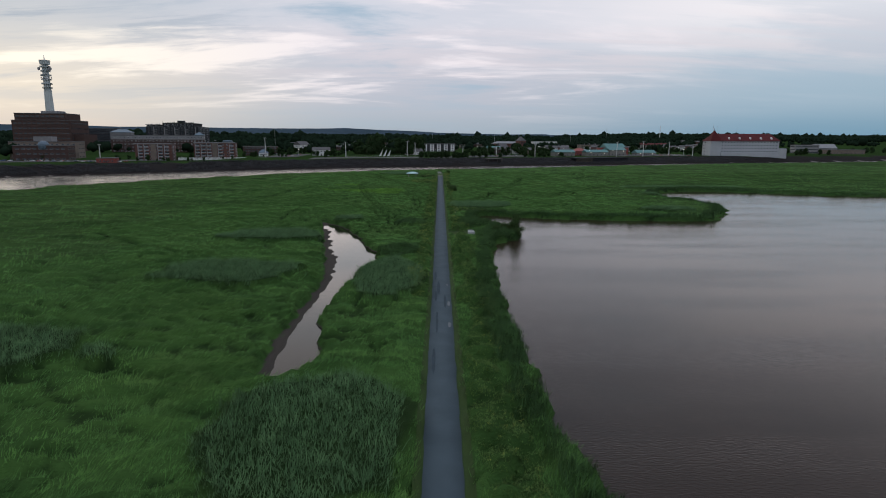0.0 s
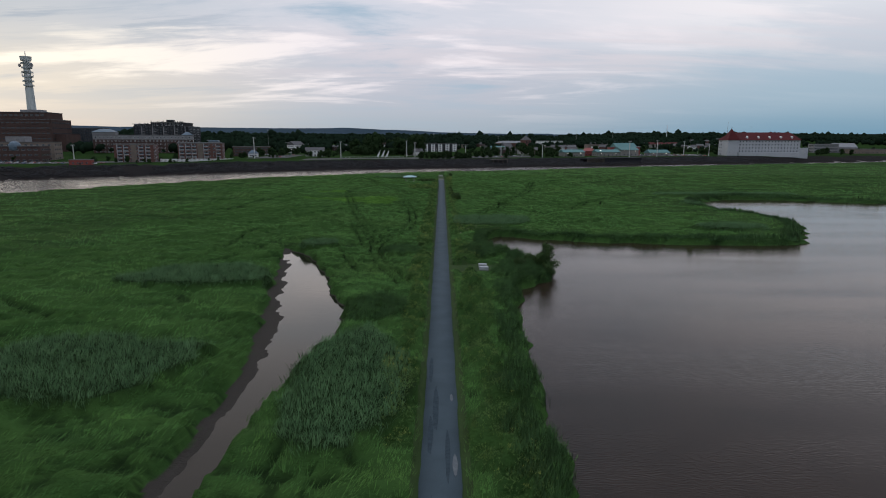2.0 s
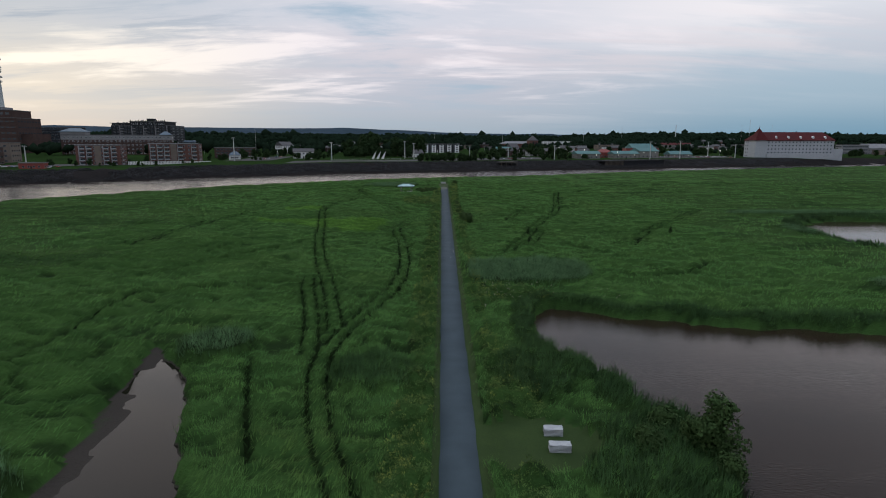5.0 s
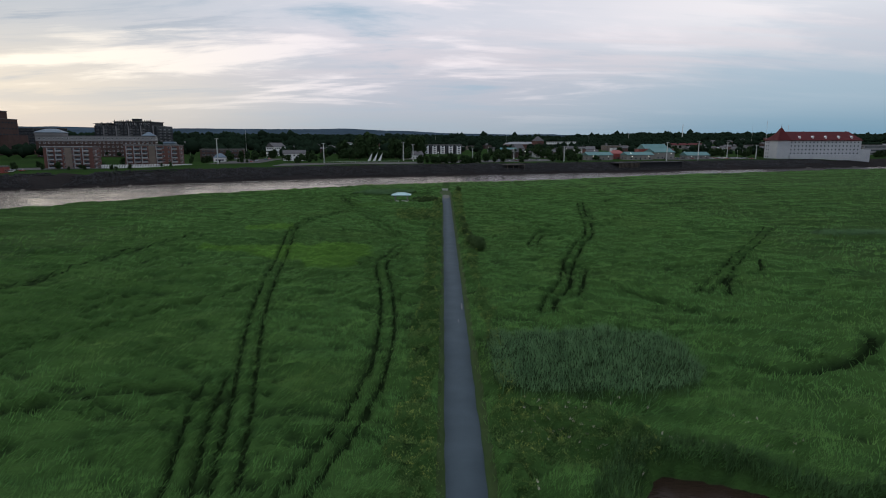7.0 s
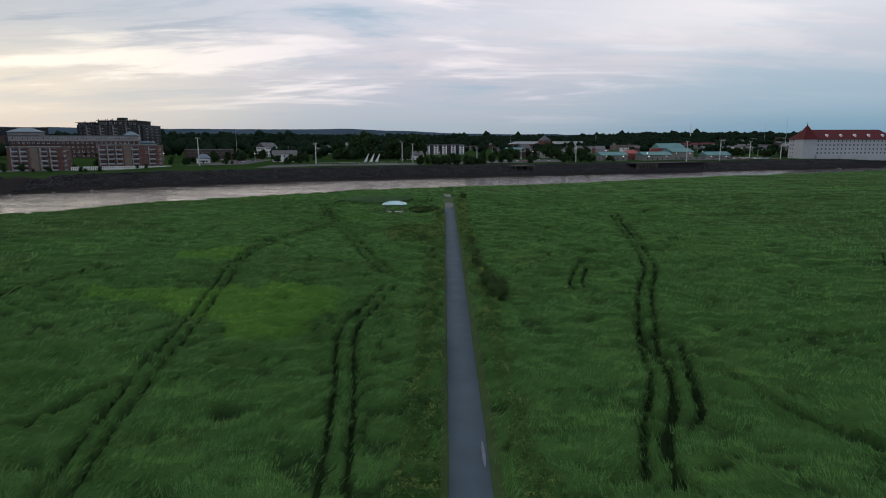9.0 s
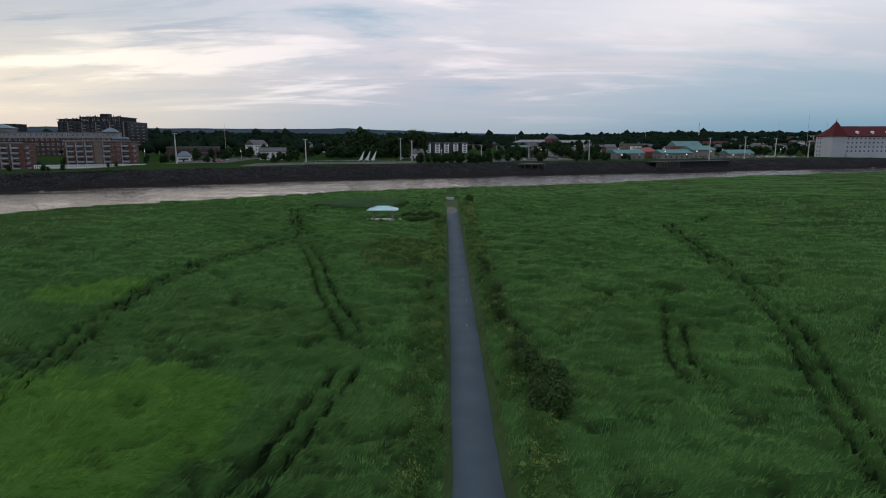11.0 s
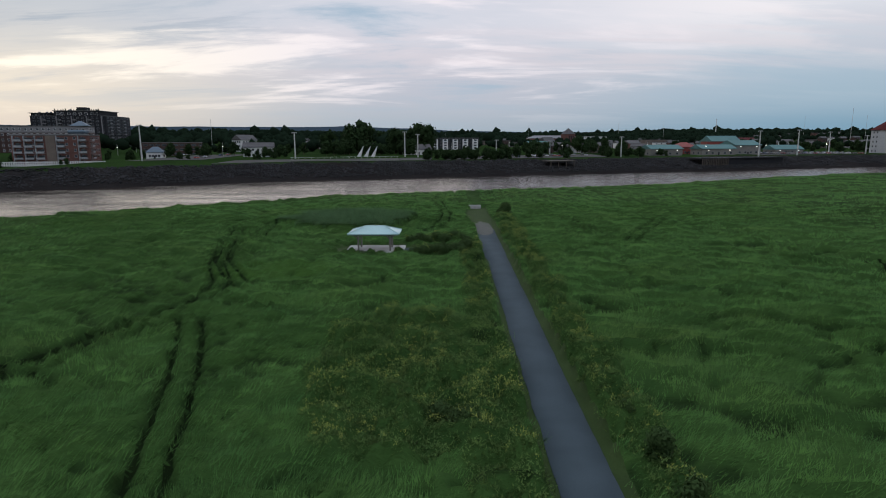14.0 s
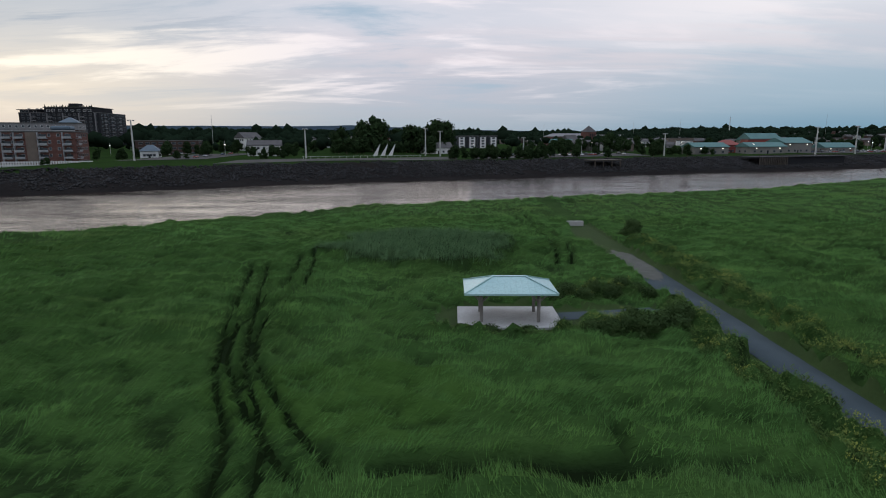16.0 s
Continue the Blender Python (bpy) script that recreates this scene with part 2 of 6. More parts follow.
M_GREY = material("grey_cladding", (0.23, 0.23, 0.245), (0.19, 0.19, 0.20), rough=0.8, scale=0.2, fine=2, spec=0.15)
M_WHITE = material("white_paint", (0.70, 0.70, 0.71), (0.60, 0.61, 0.63), rough=0.7, scale=0.2, fine=2)
M_CREAM = material("cream_stucco", (0.22, 0.215, 0.205), (0.18, 0.178, 0.17), rough=0.85, scale=0.1, fine=1.5, spec=0.15)
M_PALE = material("pale_balcony_paint", (0.36, 0.37, 0.39), (0.29, 0.30, 0.32), rough=0.8, scale=0.2, fine=2, spec=0.15)
M_DARK = material("charcoal_cladding", (0.018, 0.020, 0.025), (0.024, 0.026, 0.031), rough=0.8, scale=0.2, fine=2, spec=0.2)
M_WORN = material("worn_asphalt", (0.105, 0.115, 0.125), (0.07, 0.08, 0.09), rough=0.9, scale=1.5, fine=12)
M_TARROOF = material("flat_roofing", (0.14, 0.14, 0.145), (0.10, 0.10, 0.10), rough=0.95, scale=0.2, spec=0.15)
M_SHINGLE = material("grey_shingles", (0.13, 0.125, 0.13), (0.09, 0.09, 0.095), rough=0.9, scale=0.3, fine=4, obj_random=0.4, spec=0.15)
M_REDROOF = material("red_metal_roof", (0.080, 0.010, 0.012), (0.062, 0.008, 0.010), rough=0.8, spec=0.2, scale=0.1, fine=2)
M_REDSIGN = material("red_panels", (0.22, 0.035, 0.028), (0.18, 0.03, 0.025), rough=0.6, scale=0.3)
M_GREENROOF = material("green_metal_roof", (0.065, 0.165, 0.165), (0.05, 0.135, 0.135), rough=0.7, scale=0.1, fine=2)
M_BLUEROOF = material("blue_metal_roof", (0.085, 0.125, 0.165), (0.07, 0.105, 0.14), rough=0.7, scale=0.2, fine=2)
M_HOTEL = material("pale_render", (0.40, 0.42, 0.45), (0.35, 0.37, 0.40), rough=0.85, scale=0.1, fine=1.5, spec=0.15)
M_TOWER = material("pale_concrete_tower", (0.46, 0.50, 0.50), (0.40, 0.44, 0.44), rough=0.8, scale=0.1, fine=1, stretch=(1, 1, 0.3))
M_STEEL = material("galvanised_steel", (0.50, 0.51, 0.52), (0.42, 0.43, 0.44), rough=0.45, scale=0.8, metal=0.6)
M_GLASS = material("window_glass", (0.055, 0.070, 0.085), (0.03, 0.04, 0.05), rough=0.08, scale=0.2, obj_random=0.5)
M_TIMBER = material("dark_pier_timber", (0.075, 0.064, 0.054), (0.05, 0.043, 0.036), rough=0.95, scale=0.5, stretch=(3, 3, 0.5))
M_TYRE = material("tyre_rubber", (0.02, 0.02, 0.02), rough=0.9, scale=3)
M_LIT = lamp_material("lit_lamp", (1.0, 0.93, 0.80), 2.5)
M_MARSH = material("marsh_thatch", (0.042, 0.090, 0.023), (0.026, 0.060, 0.016), rough=0.95, scale=0.12, fine=1.7, bump=1.0, bump_scale=3.0, spec=0.02, bump_dist=0.2, stretch=(0.9, 2.6, 1))
nodes, links = M_MARSH.node_tree.nodes, M_MARSH.node_tree.links
shader = nodes["Principled BSDF"]
green = shader.inputs["Base Color"].links[0].from_socket
place, split = nodes.new("ShaderNodeNewGeometry"), nodes.new("ShaderNodeSeparateXYZ")
links.new(place.outputs["Position"], split.inputs[0])
silt = nodes.new("ShaderNodeMapRange")
links.new(split.outputs[2], silt.inputs[0])
for k, v in enumerate((-0.44, -0.30, 1.0, 0.0)):
    silt.inputs[k + 1].default_value = v
wash = nodes.new("ShaderNodeMix")
wash.data_type = "RGBA"
links.new(silt.outputs[0], wash.inputs[0])
# wet flattened thatch in ruts; shade of partings, hollows and stems put into colour
thatch_shade_at, thatch_shade_mix = nodes.new("ShaderNodeAttribute"), nodes.new("ShaderNodeMix")
thatch_shade_at.attribute_name, thatch_shade_mix.data_type = "bare", "RGBA"
links.new(thatch_shade_at.outputs["Fac"], thatch_shade_mix.inputs[0])
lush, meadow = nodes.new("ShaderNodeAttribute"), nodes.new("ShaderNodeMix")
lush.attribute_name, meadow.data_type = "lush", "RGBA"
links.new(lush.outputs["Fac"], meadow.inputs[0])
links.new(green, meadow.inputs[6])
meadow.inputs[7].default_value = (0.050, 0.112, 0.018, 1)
links.new(meadow.outputs[2], thatch_shade_mix.inputs[6])
thatch_shade_mix.inputs[7].default_value = (0.0095, 0.0185, 0.0065, 1)
links.new(thatch_shade_mix.outputs[2], wash.inputs[6])
wash.inputs[7].default_value = (0.048, 0.042, 0.037, 1)
links.new(wash.outputs[2], shader.inputs["Base Color"])
M_FARGRASS = material("far_meadow", (0.038, 0.073, 0.021), (0.021, 0.046, 0.014), rough=0.95, scale=0.05, fine=0.35, bump=1.0, bump_scale=0.8, spec=0.02, bump_dist=0.4, stretch=(0.5, 2.2, 1))
M_TURF = material("turf_blades", (0.052, 0.088, 0.025), (0.036, 0.064, 0.020), rough=0.9, scale=0.4, fine=3, island=0.3, spec=0.05, translucent=0.2)
# near black: shade between a rut's grass walls is put into this colour
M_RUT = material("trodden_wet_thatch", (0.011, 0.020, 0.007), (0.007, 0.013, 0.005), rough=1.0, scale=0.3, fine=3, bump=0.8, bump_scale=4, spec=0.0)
M_MOWN = material("mown_grass", (0.034, 0.058, 0.017), (0.026, 0.046, 0.014), rough=0.9, scale=0.4, fine=5, bump=0.5, bump_scale=9, spec=0.1)
M_MUD = material("tidal_mud", (0.052, 0.041, 0.034), (0.040, 0.032, 0.027), rough=0.6, scale=0.25, fine=3, bump=0.5, bump_scale=2.5, spec=0.5)
M_CITY = material("town_grass", (0.024, 0.048, 0.014), (0.018, 0.034, 0.012), rough=1.0, scale=0.02, fine=0.3, bump=0.4, bump_scale=0.6, spec=0.0)
M_BANK = material("bank_rubble", (0.020, 0.018, 0.018), (0.015, 0.0135, 0.0135), rough=1.0, spec=0.02, scale=0.04, fine=0.6, bump=1.0, bump_scale=0.7, bump_dist=0.6)


# blades and leaves are lit by the lie of the grass that they belong to
for m in (M_BLADE, M_BRIGHT, M_REED, M_CATTAIL, M_TURF, M_WEED):
    lie = m.node_tree.nodes.new("ShaderNodeAttribute")
    lie.attribute_name = "lay"
    m.node_tree.links.new(lie.outputs["Vector"], m.node_tree.nodes["Principled BSDF"].inputs["Normal"])


# ---- lie of the land ----
CREEK = [(-37, 179), (-35, 170), (-33, 158), (-30, 146), (-28, 135), (-25, 121), (-22, 106), (-21, 92), (-21, 80), (-21, 66), (-19, 55),
         (-16, 55), (-13, 60), (-14, 69), (-16.5, 78), (-16, 92), (-14.5, 104), (-12, 117), (-14, 130), (-18, 138), (-20, 146),
         (-22, 154), (-26, 165), (-32, 172)]
POND = [(13, -40), (11, 20), (10, 37), (9, 50), (9, 60), (9.5, 68), (8.5, 84), (9, 95), (9.5, 108), (10.5, 125), (12, 138), (17.5, 142), (20.5, 147),
        (20.5, 155), (17, 161), (12.5, 170), (9.5, 179), (10.5, 187), (16, 194), (22, 190), (28, 186), (47, 182), (72, 180), (84, 180), (90, 190),
        (100, 205), (105, 225), (98, 248), (98, 275), (112, 287), (128, 290), (150, 284), (199, 262), (330, 240), (400, 100), (300, -60)]
NEAR_X = [-900, -500, -300, -209, -183, -145, -124, -101, -80, -55, -37, -4, 26, 97, 150, 246, 400, 800, 3000]
NEAR_Y = [-400, -150, 140, 280, 330, 385, 409, 436, 452, 472, 485, 497, 511, 541, 578, 623, 690, 860, 1700]
FOOT_X = [-900, -600, -316, -225, -172, -75, -23, 33, 95, 243, 480, 800, 3000]
FOOT_Y = [60, 230, 422, 488, 535, 595, 613, 635, 655, 713, 800, 920, 1800]
POND_Z, CREEK_Z, RIVER_Z = -0.35, -0.55, -2.5
TRACKS = []


def track(double, *pts):
    """A wheel track in the grass along its centre line; double where two wheels ran side by side."""
    TRACKS.append((double, list(pts)))


track(True, (-10.5, 286), (-12.2, 275), (-14, 264), (-11, 247), (-9.2, 231), (-8.3, 217), (-8.6, 203), (-12.6, 185), (-14.8, 174), (-14, 164.5), (-11.2, 153), (-8.4, 146), (-6.2, 139))
track(True, (-33, 352), (-39, 336), (-44.5, 319), (-38, 286), (-35.7, 275), (-31.3, 250), (-28.2, 235), (-24.9, 221), (-22.5, 212), (-20.3, 204), (-18.6, 197), (-16.6, 188.5), (-15.0, 181))
track(False, (-60, 195), (-46, 198), (-40, 200), (-36, 204), (-32, 205), (-27, 205.5), (-23.8, 204))
track(False, (-58, 205), (-51.5, 215), (-47, 221), (-42, 230), (-38, 235), (-33, 248))
track(False, (-49.5, 158), (-48, 166), (-48, 176), (-49, 188), (-50, 200))
track(True, (-59, 302), (-67, 295), (-70, 280), (-72, 255), (-74, 240))
track(False, (-62, 321), (-61.5, 341), (-65, 354))
track(True, (-24.6, 209), (-22.6, 199), (-20.6, 192), (-18.6, 184), (-16.0, 170))
track(False, (-22.4, 170), (-18.5, 157), (-15.7, 149))
track(True, (12.8, 231), (14.5, 237), (17, 243), (19.5, 249), (21, 258), (25, 270), (29, 283), (35.6, 298), (40.6, 321), (45, 345), (52, 381))
track(False, (14.3, 230), (14.6, 236.7), (16.7, 239.4), (18.8, 243.5), (20.2, 250), (21.5, 262), (23, 270))
track(False, (17.5, 238.5), (20.6, 242), (22.7, 251), (25.4, 259.5))
track(False, (20, 257), (24, 252), (26.6, 247), (27, 241), (31.4, 236), (36, 226))
track(False, (29.5, 210), (32.7, 208.6), (38, 210), (44, 213.5), (49.3, 218), (51.2, 222))
track(True, (39.5, 242), (50, 257), (67, 281), (89, 313))
track(False, (43, 240), (49, 254.5), (57, 256), (61.4, 267))
track(True, (20.4, 283), (19.2, 286), (20.3, 291), (23.5, 300))
track(True, (-31, 352), (-28.3, 346), (-23.7, 333), (-20.3, 321), (-18, 313), (-15.4, 306), (-12.4, 298), (-11.3, 294))
track(True, (-52, 326), (-43.5, 330), (-41, 338), (-37, 347), (-33, 357), (-33.5, 367), (-38.8, 377), (-42.7, 392.5), (-47, 410))
track(False, (-42, 305), (-43.4, 318), (-44, 327), (-41, 334))
track(True, (-29.5, 364), (-33, 369), (-36, 374), (-39.3, 381), (-40.5, 388), (-40.2, 396), (-40.4, 405), (-43, 417))
track(True, (-10, 455), (-8.4, 440), (-7.6, 432), (-8, 419), (-9.6, 411))
track(True, (36, 420), (26.3, 402), (21, 391))
track(True, (17.6, 427), (18.7, 411), (19.5, 398))
track(False, (56.5, 375), (64, 387), (70, 394))
track(False, (37.5, 383), (48.5, 374), (53, 366), (57, 359))
track(True, (49.4, 359), (46, 345), (43.8, 330))
track(False, (17.4, 314), (21.6, 313), (27.8, 315.5), (29, 313))
track(False, (7.3, 359), (8.5, 355.6), (13, 355), (17, 354), (26, 350), (34, 345))
track(False, (-46, 327), (-42.5, 335), (-39, 343.5), (-34.6, 351))
track(False, (-27, 365), (-21, 365.4), (-14.4, 365))
track(False, (-15.6, 291), (-13.5, 295), (-10.3, 291), (-5.8, 291))
track(False, (-52, 120), (-66, 128), (-90, 150))
track(False, (-45, 60), (-60, 72), (-80, 80))
rng = np.random.default_rng(11)


def vnoise(x, y, seed=0):
    """Smooth noise from 0 to 1 on a lattice of one unit."""
    xi, yi = np.floor(x).astype(np.int64), np.floor(y).astype(np.int64)
    fx, fy = x - xi, y - yi
    fx, fy = fx * fx * (3 - 2 * fx), fy * fy * (3 - 2 * fy)

    def h(a, b):
        n = (a * 374761393 + b * 668265263 + seed * 982451653) & 0x7FFFFFFF
        n = ((n ^ (n >> 13)) * 1274126177) & 0x7FFFFFFF
        return ((n ^ (n >> 16)) & 0xFFFF) / 65535.0

    return (h(xi, yi) * (1 - fx) + h(xi + 1, yi) * fx) * (1 - fy) + (h(xi, yi + 1) * (1 - fx) + h(xi + 1, yi + 1) * fx) * fy


def fbm(x, y, seed=0, octaves=3):
    total, weight = 0, 0
    for o in range(octaves):
        total = total + vnoise(x * 2 ** o, y * 2 ** o, seed + o) * 0.5 ** o
        weight += 0.5 ** o
    return total / weight


def line_distance(x, y, pts, closed=False):
    d = np.full(x.shape, 1e9)
    ends = list(zip(pts, pts[1:] + pts[:1])) if closed else list(zip(pts, pts[1:]))
    for (ax, ay), (bx, by) in ends:
        dx, dy = bx - ax, by - ay
        t = np.clip(((x - ax) * dx + (y - ay) * dy) / (dx * dx + dy * dy), 0, 1)
        d = np.minimum(d, np.hypot(x - ax - t * dx, y - ay - t * dy))
    return d


def rounded(pts, closed, times=2):
    for _ in range(times):
        out = []
        ends = zip(pts, pts[1:] + pts[:1]) if closed else zip(pts, pts[1:])
        for (ax, ay), (bx, by) in ends:
            out += [(ax * 0.75 + bx * 0.25, ay * 0.75 + by * 0.25), (ax * 0.25 + bx * 0.75, ay * 0.25 + by * 0.75)]
        pts = out if closed else [pts[0], *out, pts[-1]]
    return pts


def shore_distance(x, y, pts):
    """Distance to a closed outline, below zero inside."""
    d = line_distance(x, y, pts, True)
    inside = np.zeros(x.shape, bool)
    for (ax, ay), (bx, by) in zip(pts, pts[1:] + pts[:1]):
        if ay != by:
            inside ^= ((ay > y) != (by > y)) & (x < (bx - ax) * (y - ay) / (by - ay) + ax)
    return np.where(inside, -d, d)


CREEK_LINE, POND_LINE = rounded(CREEK, True, 1), rounded(POND, True, 1)
TRACK_LINES = []
for double, pts in TRACKS:
    pts = rounded(pts, False, 2)
    if double:
        for side in (-0.95, 0.95):
            moved = []
            for i, (px, py) in enumerate(pts):
                qx, qy = pts[min(i + 1, len(pts) - 1)]
                rx, ry = pts[max(i - 1, 0)]
                L = math.hypot(qx - rx, qy - ry) or 1
                moved.append((px - (qy - ry) / L * side, py + (qx - rx) / L * side))
            TRACK_LINES.append((0.36, moved))
    else:
        # lines across the view are wider, so that their painted dark shows past grass
        across = abs(pts[-1][0] - pts[0][0]) / math.hypot(pts[-1][0] - pts[0][0], pts[-1][1] - pts[0][1])
        TRACK_LINES.append((0.40 + 0.65 * across ** 2, pts))


def smooth(v, a, b):
    t = np.clip((v - a) / (b - a), 0, 1)
    return t * t * (3 - 2 * t)


def spot(x, y, cx, cy, rx, ry, seed, ragged=0.35):
    """1 inside an uneven patch, 0 outside."""
    r = np.hypot((x - cx) / rx, (y - cy) / ry) + (fbm(x * 0.22, y * 0.22, seed) - 0.5) * 2 * ragged
    return 1 - smooth(r, 0.9, 1.08)


PATH_X = 0.1


def land(x, y):
    """All that the ground and what grows on it follow from."""
    f = {}
    wob = (fbm(x * 0.35, y * 0.35, 40) - 0.5)
    bay = (fbm(x * 0.22, y * 0.22, 43, 2) - 0.5)
    f["creek"] = shore_distance(x, y, CREEK_LINE) + wob * 2.0 + bay * 1.0
    f["pond"] = shore_distance(x, y, POND_LINE) + wob * 2.2 + bay * 2.2
    f["near"] = np.interp(x, NEAR_X, NEAR_Y) - y + wob * 9 + (fbm(x * 0.07, y * 0.07, 41) - 0.5) * 16
    f["foot"] = y - np.interp(x, FOOT_X, FOOT_Y)
    f["path"] = np.abs(x - PATH_X)
    rut = np.zeros(x.shape)
    near_rut = np.zeros(x.shape)
    for half, pts in TRACK_LINES:
        xs, ys = [p[0] for p in pts], [p[1] for p in pts]
        m = (x > min(xs) - 3) & (x < max(xs) + 3) & (y > min(ys) - 3) & (y < max(ys) + 3)
        if m.any():
            d = line_distance(x[m], y[m], pts) + (vnoise(x[m] * 0.7, y[m] * 0.7, 9) - 0.5) * 0.3
            rut[m] = np.maximum(rut[m], 1 - smooth(d, half * 0.55, half * 1.25))
            near_rut[m] = np.maximum(near_rut[m], 1 - smooth(d, half * 1.2, half * 3))
    # furrows where the tall grass has parted or lies over
    a = fbm(x * 0.045 + 0.4 * y * 0.02, y * 0.13, 21, 3)
    furrow = 1 - smooth(np.abs(a - 0.5), 0.005, 0.018)
    furrow *= smooth(fbm(x * 0.05, y * 0.05, 33, 2), 0.42, 0.54)
    b = fbm(x * 0.075 - 0.012 * y, y * 0.20 + 7.3, 23, 3)
    parted = (1 - smooth(np.abs(b - 0.5), 0.004, 0.018)) * smooth(fbm(x * 0.09, y * 0.09, 34, 2), 0.42, 0.54)
    f["rut"] = np.maximum(rut, np.maximum(furrow * 0.9, parted * 0.75))
    shoulder = near_rut * (1 - f["rut"])
    reed = np.maximum.reduce([
        spot(x, y, -10.5, 44, 8.5, 10, 51), spot(x, y, -8.5, 97, 6, 14, 52), spot(x, y, -37, 101, 13, 9, 53), spot(x, y, 14.5, 212, 11, 10.5, 54),
        spot(x, y, -27, 420, 13, 12, 55), spot(x, y, -27, 173, 4, 4, 57), spot(x, y, -41, 144, 11, 6, 58),
        spot(x, y, -52, 62, 14, 7, 59), spot(x, y, -41, 139, 14, 4, 63), spot(x, y, 78, 200, 9, 5, 64), spot(x, y, 100, 262, 9, 10, 65), spot(x, y, 124, 298, 30, 4.5, 60)])
    f["reed"] = np.clip(reed, 0, 1)
    shore = np.minimum(np.abs(f["pond"] - 1.2), 99)
    fringe = smooth(fbm(x * 0.16, y * 0.16, 68, 2), 0.44, 0.56)
    fringe = np.where((x < 12) & (y < 136), fringe, 0.5 + 0.5 * fringe)
    cat = (1 - smooth(shore, 0.3 + 0.9 * fringe, 0.8 + 1.6 * fringe)) * (f["pond"] > -0.3)
    cat = np.maximum(cat, spot(x, y, 16, 149, 8, 6.5, 61) * (f["path"] > 9))
    cat = np.maximum(cat, spot(x, y, 8.5, 166, 3.6, 7, 62))
    cat = np.maximum(cat, spot(x, y, -9, 124, 4.5, 6, 66))
    cat = np.maximum(cat, spot(x, y, -8, 165, 4.5, 4, 67))
    f["cattail"] = np.clip(cat, 0, 1) * (f["path"] > 4.5)
    f["bright"] = np.clip(np.maximum.reduce([spot(x, y, -27, 276, 11, 10, 71), spot(x, y, -50, 313, 7, 7, 72), spot(x, y, -24, 268, 6, 9, 73),
                                             spot(x, y, -31, 62, 9, 20, 74, 0.6) * 0.12, spot(x, y, -34, 276, 9, 5, 75), spot(x, y, -42, 282, 14, 4, 77, 0.5), spot(x, y, -30, 373, 8, 5, 78, 0.5) * 0.4]), 0, 1)
    mown = np.where(x < PATH_X, 1 - smooth(f["path"], 1.95, 2.15), 1 - smooth(f["path"], 2.1, 2.3)) * (y < 450)
    mown = np.maximum(mown, spot(x, y, 6, 152.5, 5.5, 4.5, 81, 0.1))
    mown = np.maximum(mown, spot(x, y, -0.5, 430, 3.0, 17, 82, 0.15))
    mown = np.maximum(mown, spot(x, y, -18.5, 390.2, 6.7, 5.0, 83, 0.05))
    mown = np.maximum(mown, spot(x, y, -9, 392, 6, 1.8, 84, 0.2))
    f["mown"] = mown * ((y < 412) | (np.abs(x + 0.5) < 4) | (f["path"] > 3))
    # weedy strips beside the path, at its turn and round the shelter
    ragged = (fbm(x * 0.3, y * 0.16, 86, 2) - 0.5)
    strip_w = (1 - smooth(np.abs(x + 3.6) + ragged * 3.0, 1.1, 1.7)) * (y > 86) * (y < 393)
    strip_e = (1 - smooth(np.abs(x - 4.3) + ragged * 3.4 + 0.5 * (y < 330), 1.1, 1.7)) * (y > 150) * (y < 428)
    shore_strip = (1 - smooth(np.abs(x - 5.0) + ragged * 4.0, 1.5, 2.3)) * (y > -20) * (y < 150)
    f["weed"] = np.maximum.reduce([strip_w, strip_e, shore_strip, spot(x, y, -9.5, 341, 7.5, 13, 85, 0.3), spot(x, y, -8, 387, 5.6, 2.6, 87, 0.3), spot(x, y, -8.5, 397.5, 6.5, 2.0, 89, 0.3),
                                   spot(x, y, -18.5, 385.6, 6.0, 1.2, 90, 0.3), spot(x, y, 9, 196, 6, 6, 92, 0.5), spot(x, y, 6, 160, 3, 10, 93, 0.4)]) * (1 - f["mown"]) * (f["path"] > 2.0)
    # lodged grass: swells with a steep face, and tussocks drawn out along the way it lies
    warp = fbm(x * 0.05, y * 0.05, 12, 3) * 9
    phase = y * 0.17 + x * 0.015 + warp
    saw = phase - np.floor(phase)
    swell = (1 - saw) * smooth(saw, 0.0, 0.10) * smooth(fbm(x * 0.07, y * 0.09, 14, 2), 0.42, 0.66)
    phase2 = y * 0.42 - x * 0.05 + fbm(x * 0.11, y * 0.11, 16, 2) * 7
    saw2 = phase2 - np.floor(phase2)
    swell2 = (1 - saw2) * smooth(saw2, 0.0, 0.16) * smooth(fbm(x * 0.12, y * 0.15, 17, 2), 0.42, 0.62)
    bend = (fbm(x * 0.04, y * 0.04, 18, 2) - 0.5) * 9
    tussock = fbm((x + bend) * 0.42, (y + 0.4 * x + bend) * 0.85, 6, 3) - 0.5
    f["height"] = np.clip(0.5 + (fbm(x * 0.05, y * 0.08, 5) - 0.5) * 0.5 + swell * 0.65 + swell2 * 0.42 + tussock * 1.7 + shoulder * 0.3, 0.12, 1.7) * (1 - f["rut"]) - f["rut"] * 0.1
    clump = fbm(x * 0.75, y * 0.75, 94, 2)
    f["height"] = f["height"] * (1 - f["weed"]) + f["weed"] * (0.15 + 1.5 * smooth(clump, 0.3, 0.75))
    return f


